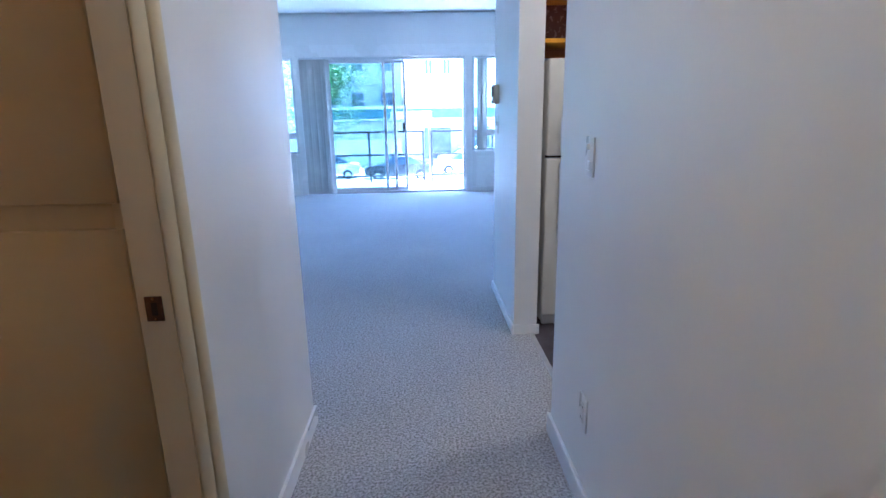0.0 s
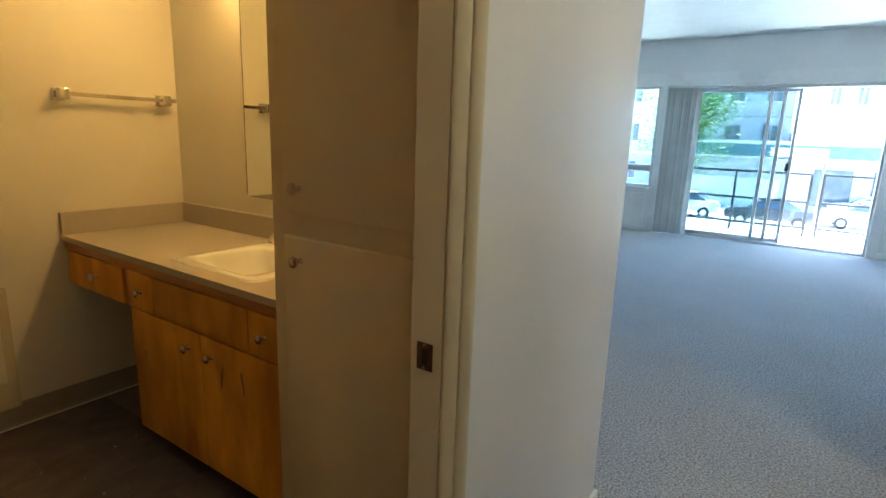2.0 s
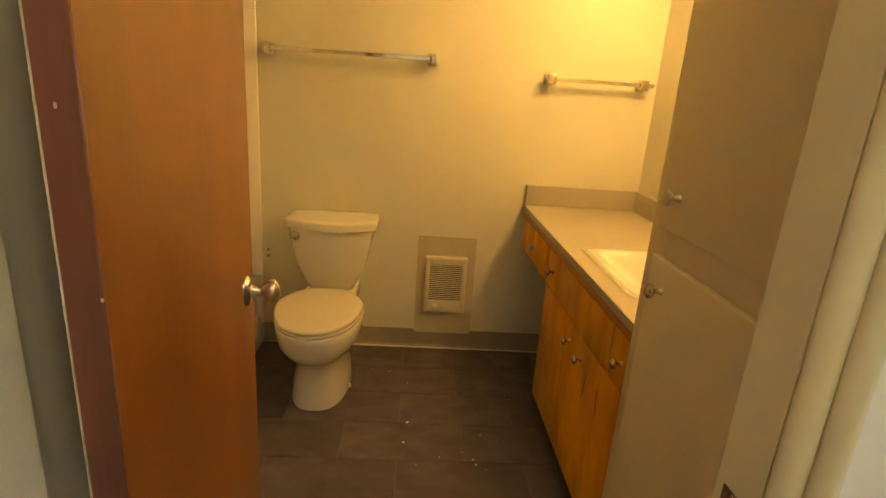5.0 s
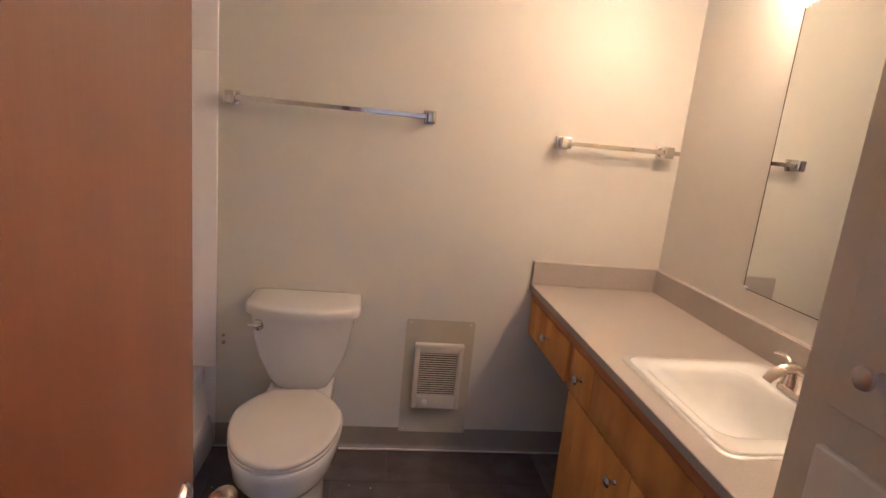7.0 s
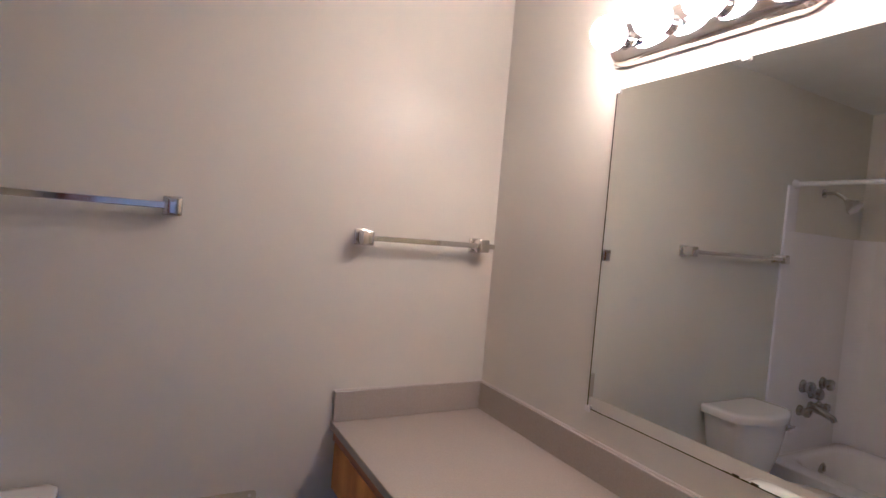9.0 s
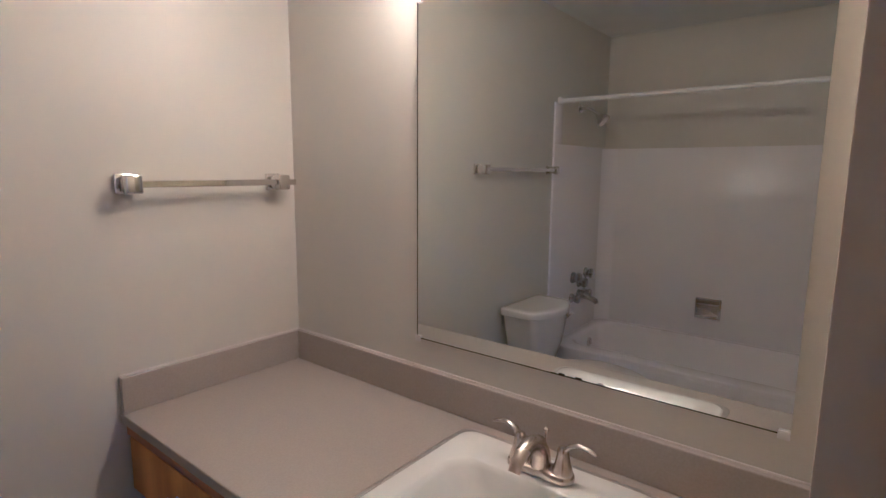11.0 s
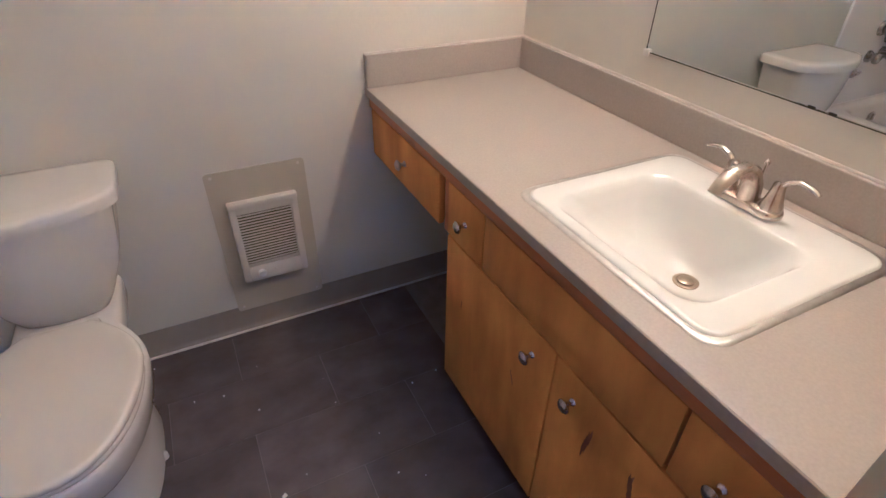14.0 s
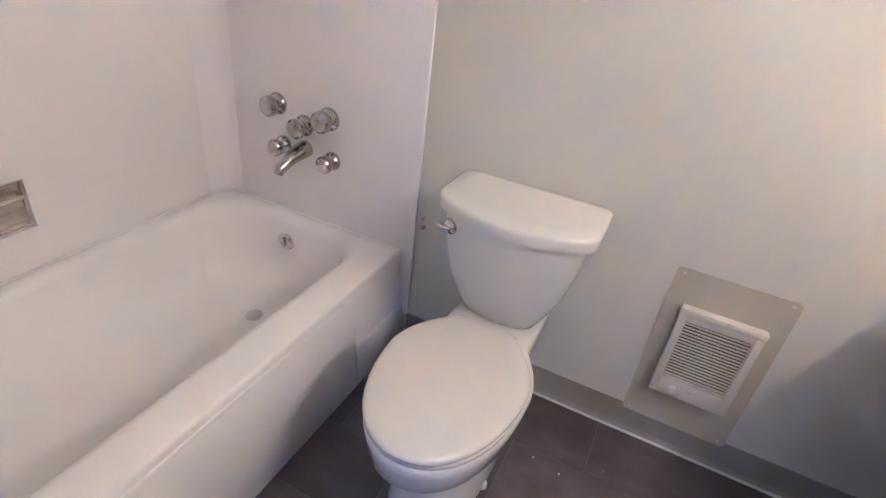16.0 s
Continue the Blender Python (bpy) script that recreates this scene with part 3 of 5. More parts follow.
drawer = root("hanging_drawer", (-2.73, 2.1, 0.68), "orange varnished birch drawer unit hung below the worktop", "drawer")
part("side", boxes((-2.490, -2.475, VF, BN - 0.15, 0.600, 0.802)), BIRCH, drawer, smooth=False)
part("side", boxes((-2.998, -2.985, VF, BN - 0.15, 0.600, 0.802)), BIRCH, drawer, smooth=False)
part("tray", boxes((-2.984, -2.491, VF, BN - 0.16, 0.612, 0.622), (-2.984, -2.491, BN - 0.17, BN - 0.16, 0.622, 0.72)), BIRCH_EDGE, drawer, smooth=False)
part("stile", soft_box(-2.474, VX0 - 0.002, VF - 0.012, VF + 0.016, 0.600, 0.788, 0.002), BIRCH_EDGE, drawer)
f = part("drawer_front", soft_box(-2.992, -2.494, FACE, VF - 0.001, 0.604, 0.757, 0.003, 2), BIRCH, drawer)
pull(f, -2.722, FACE, 0.682)

SX0, SX1, SY0, SY1 = -2.220, -1.716, 1.950, 2.410
hx0, hx1, hy0, hy1 = SX0 + 0.012, SX1 - 0.012, SY0 + 0.012, SY1 - 0.012
counter = root("vanity_worktop", (-2.25, 2.16, 0.79), "speckled beige laminate worktop with low backsplash, over birch cabinets", "worktop")
bm = bmesh.new()
ox0, ox1, oy0, oy1 = BW + 0.001, CX1, CF, BN - 0.001
loops = [[bm.verts.new((x, y, z)) for x, y in c] for z in (0.8035, CT) for c in (((ox0, oy0), (ox1, oy0), (ox1, oy1), (ox0, oy1)), ((hx0, hy0), (hx1, hy0), (hx1, hy1), (hx0, hy1)))]
for a, b in ((0, 1), (2, 3), (0, 2), (1, 3)):
    for i in range(4):
        j = (i + 1) % 4
        bm.faces.new((loops[a][i], loops[a][j], loops[b][j], loops[b][i]))
bmesh.ops.recalc_face_normals(bm, faces=bm.faces[:])
part("top", bm, LAMINATE, counter, smooth=False)
part("front_edge", soft_box(BW + 0.001, CX1, CF - 0.0035, CF - 0.0002, 0.8030, CT + 0.0002, 0.001, 1), LAM_EDGE, counter, "laminate edge band with its shade put into the colour")
part("backsplash", join(soft_box(BW + 0.001, BW + 0.020, CF, BN - 0.001, CT + 0.0005, 0.930, 0.0015, 1),
                        soft_box(BW + 0.021, CX1, BN - 0.020, BN - 0.001, CT + 0.0005, 0.930, 0.0015, 1)), LAMINATE, counter)
part("caulk_line", join(tube([(BW + 0.006, CF, 0.9315), (BW + 0.006, BN - 0.004, 0.9315)], 0.0028, 6), tube([(BW + 0.004, BN - 0.005, 0.9315), (CX1, BN - 0.005, 0.9315)], 0.003, 6)), CAULK, counter)

# ---- sink ----
sink = root("sink", (-1.972, 2.18, 0.82), "white enamel drop-in sink with steel rim set in the worktop", "sink")
rings = []
for o, z, r in ((0.004, 0.8225, 0.040), (0.006, 0.8275, 0.039), (0.012, 0.8295, 0.036)):
    rings.append(round_rect(SX0 + o, SX1 - o, SY0 + o, SY1 - o, r, z + 0.006))
bx0, bx1 = -2.160, -1.784
for z, y0, y1, o, r in ((0.8350, 1.978, 2.298, -0.006, 0.050), (0.8315, 1.986, 2.293, 0.001, 0.052), (0.820, 1.998, 2.288, 0.009, 0.058), (0.795, 2.026, 2.281, 0.020, 0.066),
                        (0.762, 2.060, 2.276, 0.036, 0.074), (0.724, 2.110, 2.270, 0.074, 0.074), (0.698, 2.146, 2.264, 0.108, 0.054), (0.684, 2.170, 2.256, 0.142, 0.040)):
    rings.append(round_rect(bx0 + o * 1.05, bx1 - o, y0, y1, r, z))
rings.append(round_rect(-1.985, -1.935, 2.193, 2.243, 0.0249, 0.680))
bm = bmesh.new()
loft(bm, rings, False, False)
bmesh.ops.recalc_face_normals(bm, faces=bm.faces[:])
bmesh.ops.reverse_faces(bm, faces=bm.faces[:]) if bm.faces[0].normal.z < -0.5 else None
part("basin", bm, SINK_ENAMEL, sink, angle=60)
bm = bmesh.new()
loft(bm, [round_rect(SX0 - a, SX1 + a, SY0 - a, SY1 + a, 0.042, z) for a, z in ((0.009, CT + 0.0004), (0.0075, CT + 0.0020), (0.003, CT + 0.0032), (-0.003, CT + 0.0036), (-0.0075, CT + 0.0015))], False, False)
part("steel_rim", bm, RIM_STEEL, sink, "thin stainless clamp rim", angle=60)
part("drain", join(lathe((-1.960, 2.218, 0.6805), (0, 0, 1), [(0.027, 0), (0.027, 0.002), (0.021, 0.003), (0.019, 0.001)], 24),
                   lathe((-1.960, 2.218, 0.6815), (0, 0, 1), [(0.017, 0), (0.017, 0.004), (0.012, 0.006), (0, 0.0065)], 24)), DRAIN_BRASS, sink, "tarnished pop-up drain")
tap = root("faucet", (-1.972, 2.33, 0.839), "brushed nickel two-handle faucet behind the sink basin", "faucet")
tx, ty, tz = -1.972, 2.338, 0.8388
bm = bmesh.new()
loft(bm, [round_rect(tx - 0.078 + o, tx + 0.078 - o, ty - 0.027 + o, ty + 0.027 - o, 0.026 - o, tz + h) for o, h in ((0, 0), (0, 0.008), (0.002, 0.013), (0.008, 0.016))])
part("base_plate", bm, NICKEL, tap, angle=60)
part("spout", tube([(tx, ty, tz + 0.012), (tx, ty - 0.002, tz + 0.045), (tx, ty - 0.016, tz + 0.072), (tx, ty - 0.045, tz + 0.086), (tx, ty - 0.078, tz + 0.080),
                    (tx, ty - 0.104, tz + 0.062), (tx, ty - 0.114, tz + 0.048)], [0.024, 0.021, 0.018, 0.0155, 0.0145, 0.0135, 0.0125], 18), NICKEL, tap, angle=60)
for s in (-1, 1):
    cx = tx + s * 0.052
    h = part("handle", lathe((cx, ty, tz + 0.012), (0, 0, 1), [(0.023, 0), (0.022, 0.008), (0.016, 0.028), (0.0125, 0.046), (0.012, 0.056), (0.008, 0.062), (0, 0.063)], 22), NICKEL, tap)
    part("lever", tube([(cx, ty, tz + 0.060), (cx + s * 0.014, ty + 0.002, tz + 0.078), (cx + s * 0.034, ty + 0.004, tz + 0.086), (cx + s * 0.056, ty + 0.004, tz + 0.083), (cx + s * 0.072, ty + 0.003, tz + 0.077)],
                       [0.009, 0.0085, 0.008, 0.0075, 0.005], 14, 0.6), NICKEL, h, angle=60)
part("lift_rod", join(tube([(tx, ty + 0.022, tz + 0.012), (tx, ty + 0.022, tz + 0.082)], 0.0022, 8),
                      lathe((tx, ty + 0.022, tz + 0.080), (0, 0, 1), [(0.002, 0), (0.0055, 0.004), (0.0055, 0.009), (0.002, 0.013), (0, 0.0135)], 12)), NICKEL, tap)

# ---- mirror ----
MX0, MX1, MZ0, MZ1 = -2.437, -1.537, 1.013, 1.930
mirror = root("wall_mirror", (-1.995, BN, 1.0), "large frameless wall mirror above the vanity, worn lower edge", "mirror")
part("mirror_glass", boxes((MX0, MX1, BN - 0.0060, BN - 0.001, MZ0, MZ1)), MIRROR, mirror, smooth=False)
part("edge_wear", boxes((MX0, MX0 + 0.0015, BN - 0.0072, BN - 0.0062, MZ0, MZ1), *[(MX0 + 0.42 + i * 0.021, MX0 + 0.435 + i * 0.021, BN - 0.0072, BN - 0.0062, MZ0, MZ0 + 0.003 + 0.003 * (i % 2)) for i in range(4)],
                        (MX0, MX1, BN - 0.0072, BN - 0.0062, MZ0, MZ0 + 0.0018)), DARK, mirror, "dark corroded mirror edge", smooth=False)
for x, z in ((MX0 + 0.006, MZ0 + 0.002), (MX1 - 0.01, MZ0 + 0.002), (MX0 + 0.006, MZ1 - 0.002), (MX1 - 0.01, MZ1 - 0.002), (-2.06, MZ1 + 0.001)):
    part("clip", soft_box(x - 0.010, x + 0.010, BN - 0.013, BN - 0.0074, z - 0.010, z + 0.008, 0.003), WHITE_PLASTIC, mirror, "clear plastic mirror clip")

# ---- vanity light ----
light = root("vanity_light", (-2.163, BN, 2.0), "chrome bath bar light with four lit globe bulbs above the mirror", "wall lamp")
bm = bmesh.new()
ring = lambda o, y: [Vector((p.x, y, p.y)) for p in round_rect(-2.462 + o, -1.888 - o, 1.989 + o, 2.107 - o, 0.056 - o, 0, 8)]
loft(bm, [ring(0, BN - 0.001), ring(0, BN - 0.018), ring(0.006, BN - 0.024), ring(0.007, BN - 0.032), ring(0.014, BN - 0.038)])
bmesh.ops.recalc_face_normals(bm, faces=bm.faces[:])
part("back_plate", bm, CHROME, light, angle=50)
for i in range(4):
    x = -2.385 + i * 0.140
    s = part("socket", lathe((x, BN - 0.037, 2.048), (0, -1, 0), [(0.026, 0), (0.024, 0.004), (0.0215, 0.010), (0.0215, 0.026), (0.019, 0.028)], 20), CHROME, light)
    part("bulb", lathe((x, BN - 0.058, 2.048), (0, -1, 0), [(0.013, 0.0), (0.018, 0.006), (0.033, 0.017), (0.043, 0.033), (0.0465, 0.051), (0.043, 0.069), (0.033, 0.085), (0.017, 0.094), (0, 0.096)], 20), BULB, s,
         "lit frosted globe bulb")

# ---- towel bars ----
def towel_bar(y0, y1, z, label):
    t = root("towel_bar", (BW, (y0 + y1) / 2, z), label, "towel rail", "towel bars on the west wall")
    for y in (y0, y1):
        p = part("post", join(soft_box(BW + 0.0005, BW + 0.012, y - 0.025, y + 0.025, z - 0.027, z + 0.027, 0.004, 2),
                              soft_box(BW + 0.011, BW + 0.050, y - 0.017, y + 0.017, z - 0.020, z + 0.020, 0.006, 2),
                              soft_box(BW + 0.048, BW + 0.074, y - 0.021, y + 0.021, z - 0.024, z + 0.024, 0.005, 2)), CHROME, t)
    part("bar", soft_box(BW + 0.050, BW + 0.066, y0 + 0.015, y1 + (0.050 if y1 > 2 else -0.015), z - 0.009, z + 0.009, 0.0015, 1), CHROME, t)
    return t


towel_bar(0.609, 1.372, 1.494, "long square chrome towel bar on the wall above the toilet")
towel_bar(1.935, 2.380, 1.446, "short square chrome towel bar on the wall above the worktop")

# ---- fan heater ----
heater = root("wall_heater", (BW, 1.505, 0.09), "cream wall fan heater on almond cover plate above base", "heater")
bm = bmesh.new()
loft(bm, [[Vector((x, p.x, p.y)) for p in round_rect(1.352, 1.658, 0.088, 0.633, 0.012, 0)] for x in (BW + 0.0005, BW + 0.004)])
bmesh.ops.recalc_face_normals(bm, faces=bm.faces[:])
part("cover_plate", bm, ALMOND, heater)
HX = BW + 0.004
part("grille_frame", join(soft_box(HX, HX + 0.026, 1.398, 1.420, 0.220, 0.527, 0.004), soft_box(HX, HX + 0.026, 1.592, 1.614, 0.220, 0.527, 0.004),
                          soft_box(HX, HX + 0.026, 1.418, 1.594, 0.486, 0.527, 0.004), soft_box(HX, HX + 0.026, 1.418, 1.594, 0.220, 0.283, 0.004),
                          soft_box(HX, HX + 0.0295, 1.396, 1.616, 0.507, 0.529, 0.006)), ALMOND_LIGHT, heater)
# Dark backing paints the heater's inner shade behind the louvres.
part("cavity_shade", boxes((HX + 0.0005, HX + 0.006, 1.420, 1.592, 0.283, 0.486)), DARK, heater, smooth=False)
for i in range(19):
    z = 0.2865 + i * 0.01065
    bm = boxes((HX + 0.0205, HX + 0.0240, 1.4185, 1.5935, z, z + 0.0046))
    part("louvre", bm, ALMOND_LIGHT, heater, smooth=False)
part("thermostat_knob", lathe((HX + 0.025, 1.457, 0.252), (1, 0, 0), [(0.013, 0), (0.013, 0.008), (0.011, 0.013), (0.004, 0.014), (0, 0.014)], 20), WHITE_PLASTIC, heater)
for y, z in ((1.372, 0.618), (1.638, 0.618), (1.372, 0.104), (1.638, 0.104)):
    part("screw", lathe((HX, y, z), (1, 0, 0), [(0.005, 0), (0.0045, 0.0016), (0, 0.0022)], 12), ALMOND_LIGHT, heater)
for z in (0.254, 0.496, 0.519):
    part("screw", lathe((HX + (0.0295 if z > 0.51 else 0.026), 1.506, z), (1, 0, 0), [(0.0045, 0), (0.004, 0.0014), (0, 0.002)], 12), ALMOND_LIGHT, heater)

# ---- toilet ----
TY = 0.932
toilet = root("toilet", (-2.6, TY, 0), "white two-piece toilet with closed lid beside the bathtub", "toilet")


def egg(z, x_back, x_front, half, back_half=None, power=2.3, n=40):
    """A closed outline, blunt at the back (towards the wall) and round in front."""
    mid = x_back + (x_front - x_back) * 0.42
    pts = []
    for k in range(n):
        a = 2 * math.pi * k / n
        c, s = math.cos(a), math.sin(a)
        px = (abs(c) ** (2 / power)) * (1 if c > 0 else -1)
        py = (abs(s) ** (2 / power)) * (1 if s > 0 else -1)
        x = mid + px * ((x_front - mid) if c > 0 else (mid - x_back))
        w = half
        if c < 0 and back_half:
            w = half + (back_half - half) * (-px) ** 1.5
        pts.append(Vector((x, TY + py * w, z)))
    return pts


bm = bmesh.new()
loft(bm, [egg(0.0, -2.86, -2.350, 0.130, 0.115, 2.6), egg(0.012, -2.86, -2.348, 0.131, 0.115, 2.6), egg(0.10, -2.85, -2.360, 0.122, 0.110, 2.5), egg(0.19, -2.84, -2.366, 0.114, 0.105, 2.4),
          egg(0.225, -2.83, -2.333, 0.128, 0.112, 2.3), egg(0.260, -2.82, -2.278, 0.160, 0.125, 2.2), egg(0.300, -2.815, -2.246, 0.181, 0.132, 2.15), egg(0.355, -2.81, -2.238, 0.189, 0.132, 2.15), egg(0.380, -2.81, -2.234, 0.190, 0.132, 2.15),
          egg(0.389, -2.81, -2.240, 0.184, 0.128, 2.15)])
bmesh.ops.recalc_face_normals(bm, faces=bm.faces[:])
part("bowl", bm, PORCELAIN, toilet, angle=70)
part("rear_deck", soft_box(-2.975, -2.700, TY - 0.128, TY + 0.128, 0.300, 0.386, 0.018, 4), PORCELAIN, toilet, angle=60)
bm = bmesh.new()
loft(bm, [egg(z, -2.715 + o, -2.236 - o, 0.184 - o, 0.100 - o, 2.1) for z, o in ((0.3895, 0.006), (0.392, 0.001), (0.400, 0.0), (0.405, 0.004))])
bmesh.ops.recalc_face_normals(bm, faces=bm.faces[:])
part("seat", bm, SEAT, toilet, angle=60)
bm = bmesh.new()
loft(bm, [egg(z, -2.760 + o, -2.230 - o, 0.187 - o, 0.118 - o, 2.1) for z, o in ((0.4075, 0.005), (0.410, 0.001), (0.418, 0.0), (0.4235, 0.004), (0.426, 0.012), (0.4265, 0.03))])
for v in bm.verts:
    v.co.x = max(v.co.x, -2.722 + max(0.0, v.co.z - 0.4185) * 1.2)
bmesh.ops.recalc_face_normals(bm, faces=bm.faces[:])
part("lid", bm, SEAT, toilet, angle=60)
for s in (-1, 1):
    part("hinge_cap", soft_box(-2.752, -2.722, TY + s * 0.068 - 0.016, TY + s * 0.068 + 0.016, 0.3865, 0.404, 0.006, 3), SEAT, toilet)


def tank_ring(z, half, x0, x1, bow, r=0.028, seg=5):
    """A rounded rectangle with a bowed front, as seen from above."""
    pts = []
    for p in round_rect(x0, x1, TY - half, TY + half, r, z, seg):
        q = (p.y - TY) / half
        if p.x > x1 - r - 0.001:
            p.x += bow * (1 - q * q)
        pts.append(p)
    k = 2 * (seg + 1) + seg + seg + 1
    out = []
    for i, p in enumerate(pts):
        out.append(p)
    # extra points across the front for the bow
    last, first = pts[-1], pts[0]
    for j in range(1, 12):
        y = last.y + (first.y - last.y) * j / 12
        q = (y - TY) / half
        out.append(Vector((x1 + bow * (1 - q * q), y, z)))
    return out


bm = bmesh.new()
loft(bm, [tank_ring(0.386, 0.100, -2.950, -2.805, 0.020), tank_ring(0.392, 0.108, -2.955, -2.802, 0.024), tank_ring(0.430, 0.128, -2.962, -2.794, 0.034), tank_ring(0.52, 0.168, -2.970, -2.786, 0.050),
          tank_ring(0.60, 0.186, -2.974, -2.782, 0.060), tank_ring(0.699, 0.202, -2.976, -2.780, 0.068)])
bmesh.ops.recalc_face_normals(bm, faces=bm.faces[:])
tank = part("tank", bm, PORCELAIN, toilet, angle=60)
bm = bmesh.new()
loft(bm, [tank_ring(0.7, 0.213, -2.982, -2.786, 0.076), tank_ring(0.703, 0.219, -2.985, -2.782, 0.081), tank_ring(0.731, 0.221, -2.985, -2.780, 0.082), tank_ring(0.7385, 0.218, -2.984, -2.783, 0.081),
          tank_ring(0.7420, 0.211, -2.980, -2.789, 0.078), tank_ring(0.7425, 0.176, -2.96, -2.812, 0.060)])
bmesh.ops.recalc_face_normals(bm, faces=bm.faces[:])
part("tank_lid", bm, PORCELAIN, toilet, angle=50)
flush = part("flush_lever", lathe((-2.764, 0.776, 0.664), (1, 0, 0), [(0.022, 0), (0.0225, 0.010), (0.021, 0.018), (0.014, 0.025), (0.006, 0.027), (0, 0.0275)], 24), CHROME, toilet, "chrome flush lever")
part("arm", tube([(-2.742, 0.776, 0.664), (-2.735, 0.762, 0.666), (-2.738, 0.744, 0.669)], [0.010, 0.0095, 0.0075], 12, 0.7), CHROME, flush)
part("bolt_cap", lathe((-2.56, TY + 0.122, 0.0), (0, 0, 1), [(0.016, 0), (0.015, 0.012), (0.008, 0.02), (0, 0.021)], 14), PORCELAIN, toilet)
valve = root("water_valve", (BW, 0.60, 0.49), "small brassy pipe stubs on the wall beside the toilet tank", "valve")
part("stub", lathe((BW + 0.0005, 0.580, 0.515), (1, 0, 0), [(0.007, 0), (0.007, 0.008), (0.004, 0.012), (0, 0.013)], 14), COPPER, valve)
part("stub", lathe((BW + 0.0005, 0.581, 0.484), (1, 0, 0), [(0.008, 0), (0.008, 0.010), (0.005, 0.014), (0, 0.015)], 14), COPPER, valve)

# ---- bathtub ----
TBX0, TBX1, TBY0, TBY1, RIM = BW + 0.002, -1.462, BS + 0.002, 0.506, 0.372
tub = root("bathtub", (-2.23, 0.1, 0), "white built-in bathtub with panelled apron beside the toilet", "bathtub")
rings = [round_rect(TBX0, TBX1, TBY0, TBY1, 0.004, 0.30), round_rect(TBX0, TBX1, TBY0, TBY1, 0.006, RIM - 0.011), round_rect(TBX0 + 0.001, TBX1 - 0.001, TBY0 + 0.001, TBY1 - 0.003, 0.008, RIM - 0.003),
         round_rect(TBX0 + 0.004, TBX1 - 0.004, TBY0 + 0.004, TBY1 - 0.011, 0.015, RIM),
         round_rect(TBX0 + 0.055, TBX1 - 0.055, TBY0 + 0.045, TBY1 - 0.100, 0.11, RIM),
         round_rect(TBX0 + 0.070, TBX1 - 0.070, TBY0 + 0.058, TBY1 - 0.118, 0.12, RIM - 0.005),
         round_rect(TBX0 + 0.080, TBX1 - 0.090, TBY0 + 0.070, TBY1 - 0.135, 0.13, RIM - 0.025),
         round_rect(TBX0 + 0.100, TBX1 - 0.150, TBY0 + 0.085, TBY1 - 0.150, 0.13, RIM - 0.16),
         round_rect(TBX0 + 0.125, TBX1 - 0.220, TBY0 + 0.105, TBY1 - 0.170, 0.13, RIM - 0.25),
         round_rect(TBX0 + 0.180, TBX1 - 0.320, TBY0 + 0.150, TBY1 - 0.215, 0.10, RIM - 0.285),
         round_rect(TBX0 + 0.300, TBX1 - 0.450, TBY0 + 0.220, TBY1 - 0.280, 0.05, RIM - 0.290)]
bm = bmesh.new()
loft(bm, rings, False, True)
bmesh.ops.recalc_face_normals(bm, faces=bm.faces[:])
part("shell", bm, ACRYLIC, tub, angle=70)
AP = 0.036      # the apron's foot stands this far out
def apron_y(z):
    return TBY1 - 0.003 + AP * (1 - z / 0.33)


bm = bmesh.new()
loft(bm, [[(x, apron_y(z) - d, z) for z, d in ((0.0, 0), (0.335, 0), (0.335, 0.02), (0.0, 0.02))] for x in (TBX0, TBX1)])
bmesh.ops.recalc_face_normals(bm, faces=bm.faces[:])
part("apron", bm, ACRYLIC, tub, smooth=False)
for name, x0, x1, z0, z1, e1 in (("apron_front", TBX0 + 0.300, TBX1, 0.004, 0.345, 0.012), ("apron_skirt", TBX0 + 0.002, TBX0 + 0.299, 0.004, 0.150, 0.008)):
    bm = bmesh.new()
    loft(bm, [[(x, apron_y(z) + d, z) for x, z in ((x0 + e, z0 + e * 0.3), (x1 - e, z0 + e * 0.3), (x1 - e, z1 - e), (x0 + e, z1 - e))] for e, d in ((0, -0.002), (0, 0.002), (0.003, 0.0062), (e1, 0.008))])
    bmesh.ops.recalc_face_normals(bm, faces=bm.faces[:])
    part(name, bm, ACRYLIC, tub, angle=60)
part("floor_caulk", tube([(TBX0 + 0.02, TBY1 + AP - 0.002, 0.004), (TBX1, TBY1 + AP - 0.002, 0.004)], 0.006, 8), CAULK, tub)
part("overflow_plate", lathe((-2.902, 0.075, 0.290), (1, 0, -0.1), [(0.034, 0), (0.034, 0.004), (0.028, 0.010), (0.010, 0.013), (0, 0.013)], 24), CHROME, tub, "round chrome overflow plate")
part("overflow_lever", soft_box(-2.892, -2.880, 0.069, 0.081, 0.276, 0.312, 0.003), CHROME, tub)
part("wall_caulk", join(tube([(BW + 0.016, TBY0 + 0.012, RIM + 0.001), (BW + 0.016, 0.46, RIM + 0.001)], 0.0032, 8), tube([(BW + 0.016, TBY0 + 0.015, RIM + 0.001), (TBX1 - 0.015, TBY0 + 0.015, RIM + 0.001)], 0.0032, 8)), ACRYLIC, tub)
part("tub_drain", lathe((-2.70, 0.09, 0.0825), (0, 0, 1), [(0.03, 0), (0.03, 0.003), (0.02, 0.004), (0, 0.003)], 20), CHROME, tub)

